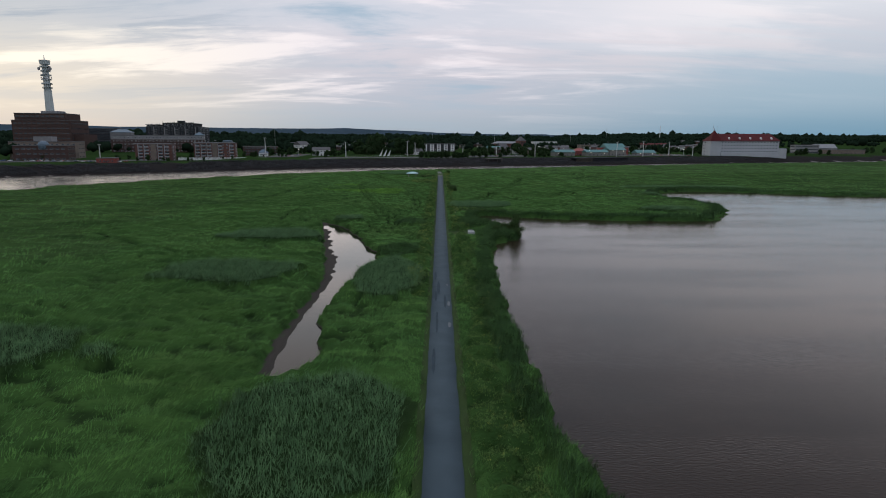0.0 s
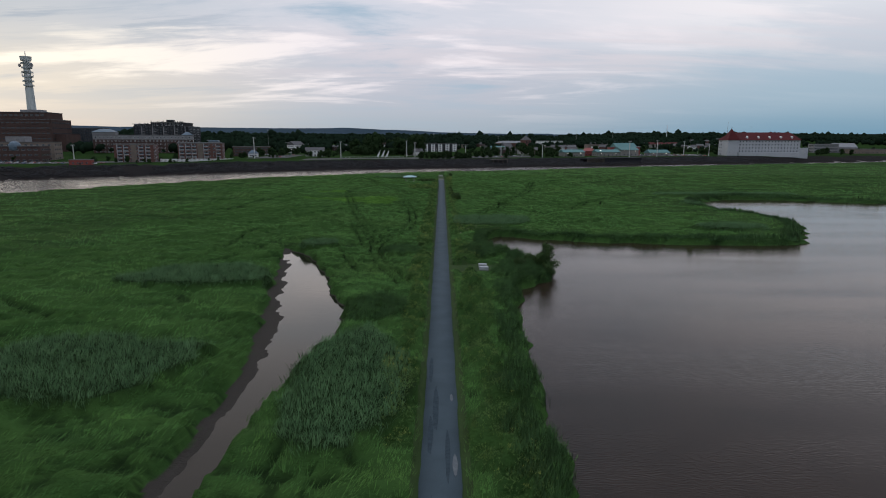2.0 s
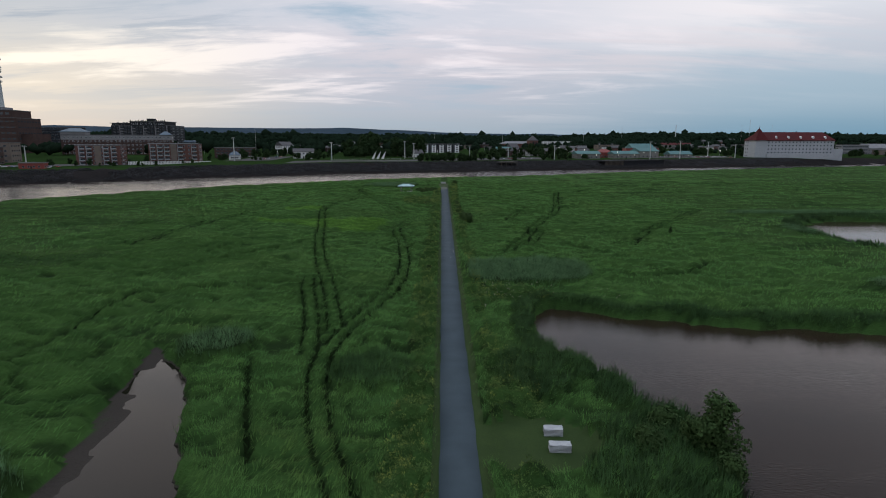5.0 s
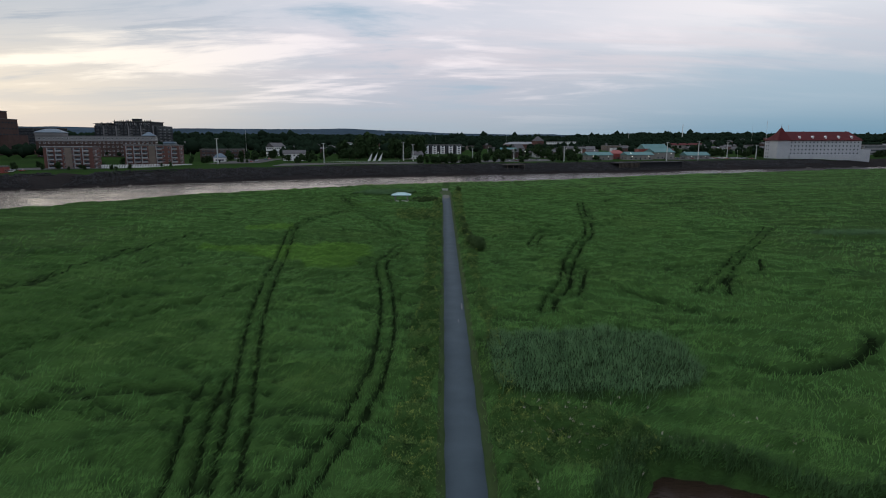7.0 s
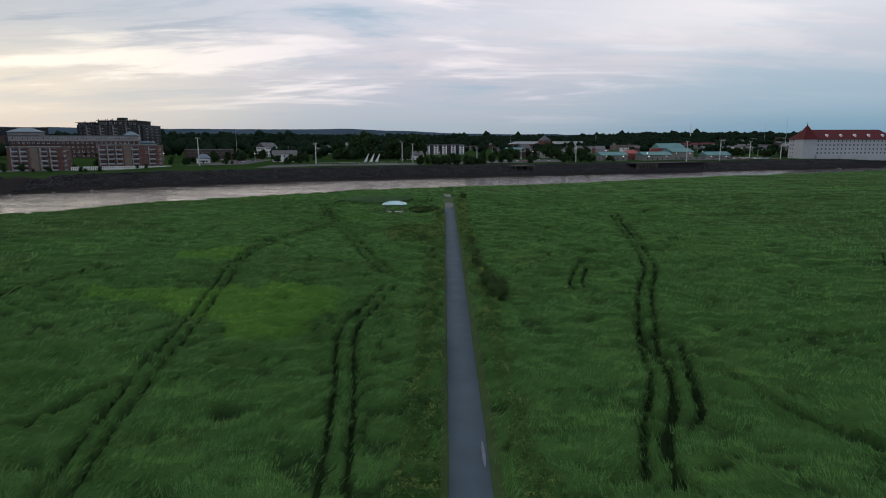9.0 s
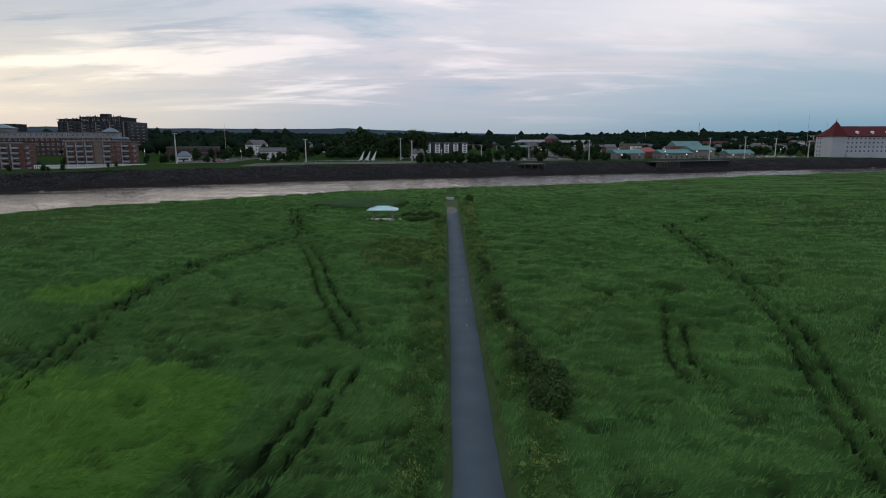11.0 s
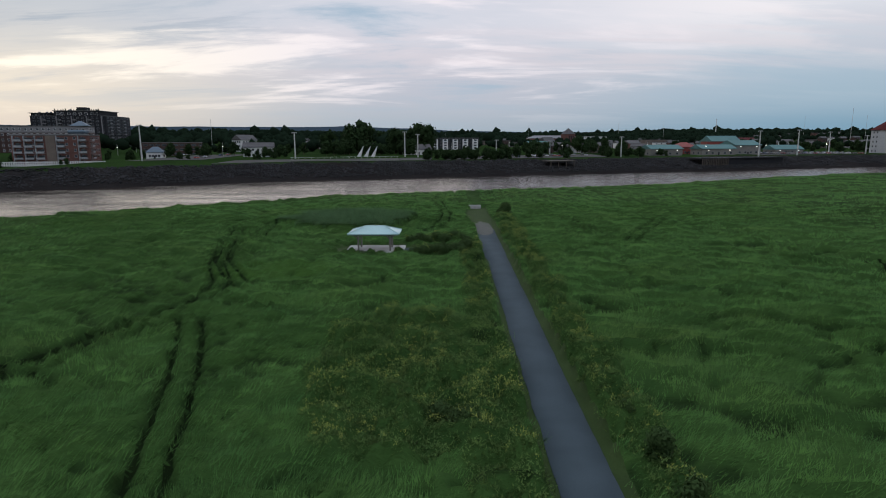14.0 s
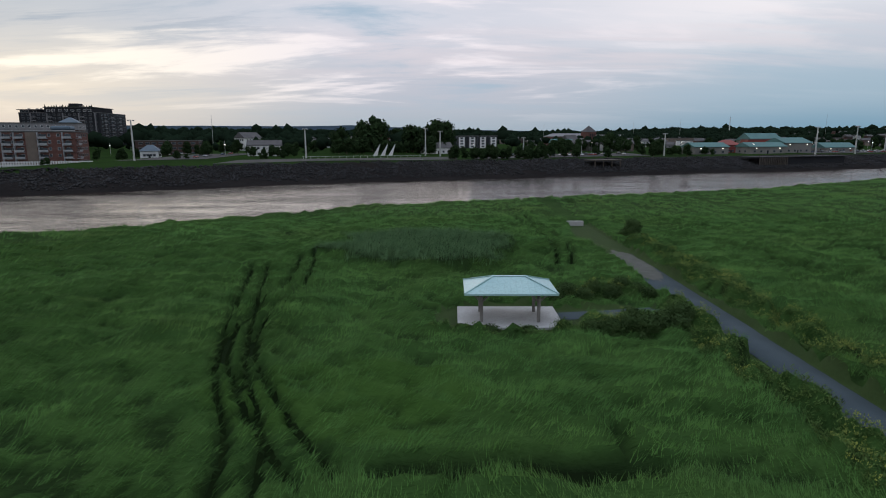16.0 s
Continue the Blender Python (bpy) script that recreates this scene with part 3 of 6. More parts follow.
def land_height(x, y, f):
    z = f["height"] * 0.95 * (1 - f["mown"]) - 0.02
    thick = np.maximum(smooth(f["reed"], 0.25, 0.55) * 1.9, smooth(f["cattail"], 0.3, 0.8) * 0.6)
    z = z + thick * (0.45 + 1.1 * fbm(x * 0.45, y * 0.45, 19, 3)) * (1 - f["mown"])
    z = np.where(f["mown"] > 0.5, -0.01, z)
    # shores fall into the water
    for d, depth in ((f["creek"], -1.1), (f["pond"], -0.9)):
        z = np.minimum(z, depth + smooth(d, -1.0, 0.5) * (2.6))
    mid = np.interp(y, [50, 80, 106, 130, 146, 165, 182], [-17, -18.7, -18.5, -21, -25, -30, -36])
    bar = smooth(f["creek"], -3.9, -1.5) * (1 - smooth(x - mid, -1.4, 0.2)) * smooth(fbm(x * 0.1, y * 0.06, 95, 2), 0.28, 0.44)
    z = np.where((f["creek"] < 0.3) & (bar > 0.2), np.maximum(z, CREEK_Z - 0.12 + bar * 0.22 + (fbm(x * 0.8, y * 0.8, 97) - 0.5) * 0.16), z)
    z = np.where(f["near"] < 6, np.minimum(z, -6 + smooth(f["near"], -9, 5) * 6.8), z)
    d = f["foot"]
    bank = -3.4 + np.clip(d + 3, 0, 40) / 40 * 8.6 + (fbm(x * 0.15, y * 0.15, 91) - 0.5) * 1.2
    town = 5.2 + np.clip(d - 38, 0, 1700) * 0.008 + np.clip(d - 38, 0, 1700) ** 2 * 0.55e-5 + smooth(x, 480, 900) * smooth(d, 150, 700) * 14 + (fbm(x * 0.008, y * 0.008, 92) - 0.5) * 2 - 3.4 * (1 - smooth(x, -265, -195)) * smooth(d, 42, 75) * (1 - smooth(d, 300, 450))
    rise = np.where(d < 38, bank, town)
    return np.where(d > -3, rise, np.where((f["near"] < 0), np.minimum(z, -5.0), z))


def mesh_object(name, co, tris, mat, mat_index=None, parent=None, smooth_shade=False):
    """A mesh from arrays of corners and of faces with the same number of corners each."""
    co, tris = np.ascontiguousarray(co, np.float32), np.ascontiguousarray(tris, np.int32)
    me = bpy.data.meshes.new(name)
    k = tris.shape[1]
    me.vertices.add(len(co))
    me.vertices.foreach_set("co", co.ravel())
    me.loops.add(tris.size)
    me.loops.foreach_set("vertex_index", tris.ravel())
    me.polygons.add(len(tris))
    me.polygons.foreach_set("loop_start", np.arange(0, tris.size, k, dtype=np.int32))
    me.polygons.foreach_set("loop_total", np.full(len(tris), k, np.int32))
    for m in mat if isinstance(mat, (list, tuple)) else [mat]:
        me.materials.append(m)
    if mat_index is not None:
        me.polygons.foreach_set("material_index", mat_index.astype(np.int32))
    if smooth_shade:
        me.polygons.foreach_set("use_smooth", np.ones(len(tris), bool))
    me.update(calc_edges=True)
    ob = new(name, me)
    ob.parent = parent
    return ob


def spread(fine_from, fine_to, step, reach, grow=1.13):
    mid = list(np.arange(fine_from, fine_to + step, step))
    lo, hi, s = [], [], step
    a, b = mid[0], mid[-1]
    while b < reach[1] or a > reach[0]:
        s *= grow
        if a > reach[0]:
            a -= s
            lo.append(a)
        if b < reach[1]:
            b += s
            hi.append(b)
    return np.array(lo[::-1] + mid + hi)


gx = spread(-60, 46, 0.53, (-4600, 4600), 1.09)
gx = np.sort(np.concatenate([gx[np.min(np.abs(gx[:, None] - np.array([-1.5, 1.7, -2.0, 2.35])[None]), 1) > 0.12], [-1.55, 1.75, -2.0, 2.35]]))
gy = np.concatenate([spread(30, 450, 0.54, (-300, 450), 1.25), np.arange(453, 760, 3.2), spread(763, 770, 4, (770, 4700), 1.07)])
gy = np.unique(np.round(gy[gy < 4700], 3))
X, Y = np.meshgrid(gx, gy)
x, y = X.ravel(), Y.ravel()
F = land(x, y)
z = land_height(x, y, F)
ny, nx = X.shape
idx = np.arange(nx * ny).reshape(ny, nx)
quads = np.stack([idx[:-1, :-1], idx[:-1, 1:], idx[1:, 1:], idx[1:, :-1]], -1).reshape(-1, 4)


def at_quads(v):
    v = v.reshape(ny, nx)
    return ((v[:-1, :-1] + v[:-1, 1:] + v[1:, 1:] + v[1:, :-1]) / 4).ravel()


qz, qf, qn = at_quads(z), at_quads(F["foot"]), at_quads(F["near"])
kind = np.zeros(len(quads), int)
kind[at_quads(F["mown"]) > 0.5] = 1
kind[(kind == 0) & ((np.abs(at_quads(x) + 3) + (fbm(at_quads(x) * 0.04, at_quads(y) * 0.04, 98) - 0.5) * 70 > 84) | (at_quads(y) > 460)) & (qz > -0.05)] = 5
kind[qn < -2] = 2
kind[qf > -3] = 4
kind[qf > 37] = 3
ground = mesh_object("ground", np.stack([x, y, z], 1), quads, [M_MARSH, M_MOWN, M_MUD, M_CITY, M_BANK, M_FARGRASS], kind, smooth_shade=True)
# weight of the painted shade: furrows, hollows and stems, with the ruts' wet thatch
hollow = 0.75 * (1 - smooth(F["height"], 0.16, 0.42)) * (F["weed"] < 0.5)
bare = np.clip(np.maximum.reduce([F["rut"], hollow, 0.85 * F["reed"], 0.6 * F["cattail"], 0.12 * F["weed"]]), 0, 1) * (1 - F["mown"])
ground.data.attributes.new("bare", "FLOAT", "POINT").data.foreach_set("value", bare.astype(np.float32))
ground.data.attributes.new("lush", "FLOAT", "POINT").data.foreach_set("value", (0.75 * F["bright"]).astype(np.float32))
tagged(ground, "flat tidal marsh with rutted tall grass and a far river bank", "ground", kind="structure")


def sheet_z(px, py):
    """The height of the ground sheet itself, between its corners."""
    zz = z_grid
    i = np.clip(np.searchsorted(gx, px) - 1, 0, nx - 2)
    j = np.clip(np.searchsorted(gy, py) - 1, 0, ny - 2)
    u, v = (px - gx[i]) / (gx[i + 1] - gx[i]), (py - gy[j]) / (gy[j + 1] - gy[j])
    return (zz[j, i] * (1 - u) + zz[j, i + 1] * u) * (1 - v) + (zz[j + 1, i] * (1 - u) + zz[j + 1, i + 1] * u) * v


z_grid = z.reshape(ny, nx)
slope_y, slope_x = np.gradient(z_grid, gy, gx)


def sheet_lay(px, py):
    """The way the ground sheet faces, a little steeper than it is."""
    i = np.clip(np.searchsorted(gx, px) - 1, 0, nx - 2)
    j = np.clip(np.searchsorted(gy, py) - 1, 0, ny - 2)
    n = np.stack([-1.6 * np.clip(slope_x[j, i], -1.5, 1.5), -1.6 * np.clip(slope_y[j, i], -1.5, 1.5), np.ones(len(px))], -1)
    return n / np.linalg.norm(n, axis=1)[:, None]


# ---- wheel ruts: ragged strips of flattened thatch, painted dark with shade ----
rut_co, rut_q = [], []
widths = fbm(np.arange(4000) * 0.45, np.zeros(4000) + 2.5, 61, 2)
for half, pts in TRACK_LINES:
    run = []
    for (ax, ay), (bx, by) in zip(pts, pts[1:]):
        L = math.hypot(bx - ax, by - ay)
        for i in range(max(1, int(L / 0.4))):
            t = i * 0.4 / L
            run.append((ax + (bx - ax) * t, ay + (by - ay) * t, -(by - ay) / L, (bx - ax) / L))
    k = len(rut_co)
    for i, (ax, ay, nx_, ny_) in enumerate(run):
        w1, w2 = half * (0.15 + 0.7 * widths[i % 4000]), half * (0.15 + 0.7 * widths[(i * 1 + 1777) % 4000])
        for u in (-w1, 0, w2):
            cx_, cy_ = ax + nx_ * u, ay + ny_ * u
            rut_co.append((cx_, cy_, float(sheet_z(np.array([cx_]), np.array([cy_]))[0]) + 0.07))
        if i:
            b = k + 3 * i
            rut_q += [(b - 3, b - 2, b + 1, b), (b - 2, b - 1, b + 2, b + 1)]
tagged(mesh_object("wheel_ruts", np.array(rut_co), np.array(rut_q), M_RUT), "wheel ruts pressed into the marsh grass, darkened with painted shade", "ruts", kind="stuff")

# ---- water ----
def water_sheet(name, x0, x1, y0, y1, level, mat, label, rot=0):
    co = np.array([(x0, y0, level), (x1, y0, level), (x1, y1, level), (x0, y1, level)])
    return tagged(mesh_object(name, co, np.array([[0, 1, 2, 3]]), mat), label, "water", kind="structure")


water_sheet("pond", 7, 420, -80, 305, POND_Z, M_POND, "still brown pond water with faint ripples beside the path")
water_sheet("creek", -50, -10, 50, 186, CREEK_Z, M_CREEK, "shallow muddy creek water between grass banks")
river_co, river_q = [], []
for i, xx in enumerate(np.linspace(-900, 3000, 80)):
    river_co += [(xx, float(np.interp(xx, NEAR_X, NEAR_Y)) - 14, RIVER_Z), (xx, float(np.interp(xx, FOOT_X, FOOT_Y)) + 9, RIVER_Z)]
    if i:
        river_q.append((2 * i - 2, 2 * i, 2 * i + 1, 2 * i - 1))
tagged(mesh_object("river", np.array(river_co), np.array(river_q), M_RIVER), "wide brown tidal river reflecting the evening sky", "water", kind="structure")

# ---- paved path ----
py = np.arange(-30, 412, 0.5)
wob_l, wob_r = (fbm(py * 0.4, py * 0 + 3, 7) - 0.5) * 0.18, (fbm(py * 0.4, py * 0 + 9, 8) - 0.5) * 0.18
wide = smooth(py, 380, 398) * 1.5
left, right = PATH_X - 1.5 - wide + wob_l, PATH_X + 1.52 + wob_r
cols = [(left, 0.0 * py), (left + 0.02, 0.055 + 0 * py), ((left + right) / 2, 0.085 + 0 * py), (right - 0.02, 0.055 + 0 * py), (right, 0 * py)]
co = np.concatenate([np.stack([cx, py, cz], 1) for cx, cz in cols])
n = len(py)
q = [(c * n + i, (c + 1) * n + i, (c + 1) * n + i + 1, c * n + i + 1) for c in range(4) for i in range(n - 1)]
path = tagged(mesh_object("path", co, np.array(q), M_ASPHALT, smooth_shade=True), "straight grey asphalt footpath with worn patches", "path", kind="structure")


def flat_patch(name, cx, cy, rx, ry, level, mat, seed, parent=None, n=22):
    """A thin uneven patch that lies on the ground."""
    bm = bmesh.new()
    r = random.Random(seed)
    ring = []
    for i in range(n):
        a = i * math.tau / n
        k = 0.86 + 0.2 * r.random()
        ring.append(bm.verts.new((cx + rx * k * math.cos(a), cy + ry * k * math.sin(a), level)))
    bm.faces.new(ring)
    me = bpy.data.meshes.new(name)
    bm.to_mesh(me)
    bm.free()
    me.materials.append(mat)
    ob = new(name, me)
    ob.parent = parent
    return ob


gr = flat_patch("gravel_pad", -0.3, 413, 1.9, 9.5, 0.11, M_GRAVEL, 4, None, 60)
tagged(gr, "worn gravel patch at the end of the asphalt path", "gravel", kind="structure")
for i, (cx, cy, rx, ry, mat) in enumerate(((-0.75, 89, 0.22, 3.2, M_TAR), (-0.35, 94, 0.28, 4.5, M_TAR), (-0.5, 76, 0.16, 5, M_TAR), (0.65, 86, 0.2, 4.0, M_TAR),
                                           (-0.9, 103, 0.2, 3.5, M_TAR), (1.15, 74.5, 0.22, 1.1, M_WORN), (1.2, 84.5, 0.2, 1.5, M_WORN), (-0.8, 62, 0.2, 4, M_TAR), (1.1, 96, 0.15, 0.8, M_WORN),
                                           (1.25, 236, 0.14, 2.0, M_WORN), (0.6, 229, 0.10, 0.8, M_WORN), (0.5, 300, 0.09, 0.7, M_WORN), (0.8, 311, 0.08, 1.0, M_WORN), (0.7, 322, 0.08, 0.9, M_WORN))):
    flat_patch("tar_patch" if mat is M_TAR else "worn_patch", cx, cy, rx, ry, 0.094, mat, 20 + i, path)


# ---- what grows on the marsh ----
def blades(name, px, py, pz, length, width, count, lean, spread_r, mat, upright=0.5, droop=True, stack=0.0, jitter=0.45):
    """Tufts of leaning blades at the places given; each blade is its own sliver."""
    n = len(px)
    if n == 0:
        return None
    a = lean[:, None] + rng.normal(0, jitter, (n, count))
    L = length[:, None] * rng.uniform(0.6, 1.15, (n, count))
    tilt = np.clip(upright + rng.normal(0, 0.18, (n, count)), 0.12, 1.4)
    bx = px[:, None] + rng.normal(0, 1, (n, count)) * spread_r
    by = py[:, None] + rng.normal(0, 1, (n, count)) * spread_r
    bz = np.repeat(pz[:, None], count, 1) - 0.06 + rng.uniform(0, 1, (n, count)) * (stack[:, None] if isinstance(stack, np.ndarray) else stack)
    dx, dy = np.cos(a) * np.sin(tilt), np.sin(a) * np.sin(tilt)
    dz = np.cos(tilt)
    w = width * rng.uniform(0.7, 1.3, (n, count))
    turn = a + np.pi / 2 + rng.normal(0, 0.5, (n, count))
    wx, wy = np.cos(turn) * w, np.sin(turn) * w
    v0 = np.stack([bx - wx, by - wy, bz], -1)
    v1 = np.stack([bx + wx, by + wy, bz], -1)
    if droop:
        mid = np.stack([bx + dx * L * 0.55, by + dy * L * 0.55, bz + dz * L * 0.65], -1)
        half = np.stack([wx, wy, 0 * wx], -1) * 0.8
        tip = np.stack([bx + dx * L * 1.15, by + dy * L * 1.15, bz + dz * L * 0.92], -1)
        co = np.stack([v0, v1, mid + half, mid - half, tip], 2).reshape(-1, 3)
        base = np.arange(n * count)[:, None] * 5
        tri = np.concatenate([base + np.array([[0, 1, 2]]), base + np.array([[0, 2, 3]]), base + np.array([[3, 2, 4]])], 0)
    else:
        tip = np.stack([bx + dx * L, by + dy * L, bz + dz * L], -1)
        co = np.stack([v0, v1, tip], 2).reshape(-1, 3)
        tri = np.arange(n * count * 3).reshape(-1, 3)
    ob = mesh_object(name, co, tri, mat)
    lay = np.repeat(sheet_lay(px, py), count, 0) + rng.normal(0, 0.22, (n * count, 3))
    lay = np.repeat(lay / np.linalg.norm(lay, axis=1)[:, None], 5 if droop else 3, 0)
    ob.data.attributes.new("lay", "FLOAT_VECTOR", "POINT").data.foreach_set("vector", lay.astype(np.float32).ravel())
    return ob


def scatter(x0, x1, y0, y1, per_m2):
    step = 1 / math.sqrt(per_m2)
    a, b = np.meshgrid(np.arange(x0, x1, step), np.arange(y0, y1, step))
    a = a.ravel() + rng.uniform(-0.6, 0.6, a.size) * step
    b = b.ravel() + rng.uniform(-0.6, 0.6, b.size) * step
    return a, b


def wind(x, y):
    return 0.9 + (fbm(x * 0.05, y * 0.05, 77) - 0.5) * 3.4 + (fbm(x * 0.3, y * 0.3, 78, 2) - 0.5) * 2.0


def dry(f):
    return (f["creek"] > -0.15) & (f["pond"] > -0.2) & (f["near"] > 1.5) & (f["foot"] < -8)


# stretches of the marsh: x from and to, y from and to, tufts to the square metre, half a blade's width, blades to the tuft
grass_parts = [(-30, 30, 28, 322, 4.6, 0.021, 9), (-62, 42, 322, 455, 5.0, 0.016, 11), (-75, -30, 40, 322, 2.2, 0.036, 6), (30, 75, 40, 322, 2.2, 0.036, 6), (42, 85, 322, 530, 1.8, 0.04, 7), (-90, -62, 322, 455, 1.6, 0.05, 7)]
grass_parts += [(-170, -75, 80, 480, 0.55, 0.09, 6), (75, 190, 175, 600, 0.55, 0.09, 6), (190, 430, 180, 740, 0.12, 0.2, 5), (-260, -170, 120, 380, 0.2, 0.16, 5), (-60, 40, 455, 515, 1.5, 0.05, 8)]
for x0, x1, y0, y1, dens, wid, cnt in grass_parts:
    a, b = scatter(x0, x1, y0, y1, dens)
    keep = np.abs(a) < (b + 30) * 0.85
    a, b = a[keep], b[keep]
    f = land(a, b)
    h = sheet_z(a, b)
    keep = dry(f) & (f["mown"] < 0.4) & (f["rut"] < 0.3) & (f["path"] > 1.95) & (f["reed"] < 0.6) & (f["weed"] < 0.55) & (rng.random(len(a)) < 0.5 + 0.6 * smooth(fbm(a * 0.6, b * 0.9, 88, 2), 0.38, 0.54)) & (rng.random(len(a)) < 0.3 + 0.9 * smooth(f["height"], 0.14, 0.5))
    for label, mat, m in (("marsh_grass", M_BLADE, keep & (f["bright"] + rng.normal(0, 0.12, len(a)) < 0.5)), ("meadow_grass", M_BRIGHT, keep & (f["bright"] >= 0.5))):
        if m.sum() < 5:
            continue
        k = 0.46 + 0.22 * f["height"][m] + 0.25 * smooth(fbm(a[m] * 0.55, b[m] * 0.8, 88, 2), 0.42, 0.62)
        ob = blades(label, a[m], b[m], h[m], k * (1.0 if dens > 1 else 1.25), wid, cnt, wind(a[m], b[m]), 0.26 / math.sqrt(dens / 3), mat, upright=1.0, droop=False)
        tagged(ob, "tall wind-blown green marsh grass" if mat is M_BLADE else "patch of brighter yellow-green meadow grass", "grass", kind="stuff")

a, b = scatter(-70, 155, 25, 440, 4.2)
f = land(a, b)
h = sheet_z(a, b)
m = dry(f) & (f["reed"] > 0.4) & (f["mown"] < 0.3) & (f["path"] > 3.5)
tagged(blades("reed_bed", a[m], b[m], h[m] - 0.3, 1.3 * rng.uniform(0.7, 1.2, m.sum()), 0.024, 9, wind(a[m], b[m]) + rng.normal(0, 1.3, m.sum()), 0.22, M_REED, upright=0.5, jitter=1.0), "dense bed of blue-green common reeds", "reeds", kind="stuff")
m = (f["pond"] > -0.6) & (f["creek"] > 0) & (f["cattail"] > 0.4) & (f["reed"] < 0.5) & (f["mown"] < 0.3) & (b < 300)
tagged(blades("cattails", a[m], b[m], np.maximum(h[m], POND_Z - 0.1), 1.15 * rng.uniform(0.7, 1.2, m.sum()), 0.032, 10, wind(a[m], b[m]), 0.22, M_CATTAIL, upright=0.4, droop=False, jitter=1.0), "dark green cattails along the pond shore", "cattails", kind="stuff")
a, b = scatter(60, 330, 176, 315, 0.55)
f = land(a, b)
m = (f["pond"] > -0.8) & (f["cattail"] > 0.3)
tagged(blades("cattails", a[m], b[m], np.maximum(sheet_z(a[m], b[m]), POND_Z - 0.1), 1.5 * rng.uniform(0.75, 1.15, m.sum()), 0.16, 9, wind(a[m], b[m]), 0.6, M_CATTAIL, upright=0.3, droop=False), "dark green cattails along the far pond shore", "cattails", kind="stuff")
# short turf beside the path
a, b = scatter(-3.2, 4.0, 26, 450, 12)
f = land(a, b)
m = (f["path"] > 1.62) & ((f["mown"] > 0.4) | (f["path"] < 3.3)) & ~((b > 380) & (a < 0) & (a > -3.1 - 0))
tagged(blades("turf", a[m], b[m], 0 * a[m], 0.14 + 0.06 * smooth(f["path"][m], 2.2, 3.2), 0.022, 5, wind(a[m], b[m]), 0.12, M_TURF, upright=0.8, droop=False), "short mown turf along the path", "grass", kind="stuff")


# ---- makers of things ----
def part(name, bm, mat, parent, label=""):
    """Link a bmesh as one mesh object under a thing or a part."""
    me = bpy.data.meshes.new(name)
    bm.to_mesh(me)
    bm.free()
    for m in mat if isinstance(mat, (list, tuple)) else [mat]:
        me.materials.append(m)
    ob = new(name, me)
    ob.parent = parent
    return tagged(ob, label) if label else ob


def share(ob, parent, m):
    """Another object on the same mesh."""
    o = new(ob.name.split(".")[0], ob.data)
    o.parent = parent
    o.matrix_basis = m
    return o


def thing(name, m, label, category, group=""):
    ob = new(name)
    ob.matrix_basis = m
    return tagged(ob, label, category, group)


def box(bm, x0, x1, y0, y1, z0, z1, bevel=0.0, index=0):
    v = [bm.verts.new((a, b, c)) for c in (z0, z1) for a, b in ((x0, y0), (x1, y0), (x1, y1), (x0, y1))]
    faces = [bm.faces.new([v[i] for i in q]) for q in ((3, 2, 1, 0), (4, 5, 6, 7), (0, 1, 5, 4), (1, 2, 6, 5), (2, 3, 7, 6), (3, 0, 4, 7))]
    for f in faces:
        f.material_index = index
    if bevel:
        bmesh.ops.bevel(bm, geom=list({e for f in faces for e in f.edges}), offset=bevel, segments=1, affect="EDGES")


def boxed(*args, **kw):
    bm = bmesh.new()
    box(bm, *args, **kw)
    return bm


def tube(bm, x, y, z0, z1, r0, r1, n=8, ex=0.0, ey=0.0):
    """An upright or leaning tapered tube, closed at its ends."""
    a = [bm.verts.new((x + r0 * math.cos(i * math.tau / n), y + r0 * math.sin(i * math.tau / n), z0)) for i in range(n)]
    b = [bm.verts.new((x + ex + r1 * math.cos(i * math.tau / n), y + ey + r1 * math.sin(i * math.tau / n), z1)) for i in range(n)]
    for i in range(n):
        bm.faces.new((a[i], a[(i + 1) % n], b[(i + 1) % n], b[i]))
    bm.faces.new(b)
    bm.faces.new(a[::-1])


def tubed(*args, **kw):
    bm = bmesh.new()
    tube(bm, *args, **kw)
    return bm


def hip(bm, x0, x1, y0, y1, z0, z1, inset, thick=0.25, ridge_y=None):
    """A roof solid: inset 0 gives gables, else hips."""
    ym = (y0 + y1) / 2 if ridge_y is None else ridge_y
    v = [bm.verts.new(p) for p in ((x0, y0, z0), (x1, y0, z0), (x1, y1, z0), (x0, y1, z0), (x0 + inset, ym, z1), (x1 - inset, ym, z1),
                                   (x0, y0, z0 - thick), (x1, y0, z0 - thick), (x1, y1, z0 - thick), (x0, y1, z0 - thick))]
    for q in ((0, 1, 5, 4), (2, 3, 4, 5), (1, 2, 5), (3, 0, 4), (6, 7, 1, 0), (7, 8, 2, 1), (8, 9, 3, 2), (9, 6, 0, 3), (9, 8, 7, 6)):
        bm.faces.new([v[i] for i in q])


def window_mesh(w, h, frame_mat):
    bm = bmesh.new()
    b = min(0.14, w * 0.1)
    box(bm, -w / 2, w / 2, -0.02, 0.1, 0, b)
    box(bm, -w / 2, w / 2, -0.02, 0.1, h - b, h)
    box(bm, -w / 2, -w / 2 + b, -0.02, 0.1, b, h - b)
    box(bm, w / 2 - b, w / 2, -0.02, 0.1, b, h - b)
    box(bm, -w / 2 + b, w / 2 - b, 0.02, 0.08, b, h - b, index=1)
    me = bpy.data.meshes.new("window")
    bm.to_mesh(me)
    bm.free()
    me.materials.append(frame_mat)
    me.materials.append(M_GLASS)
    return me


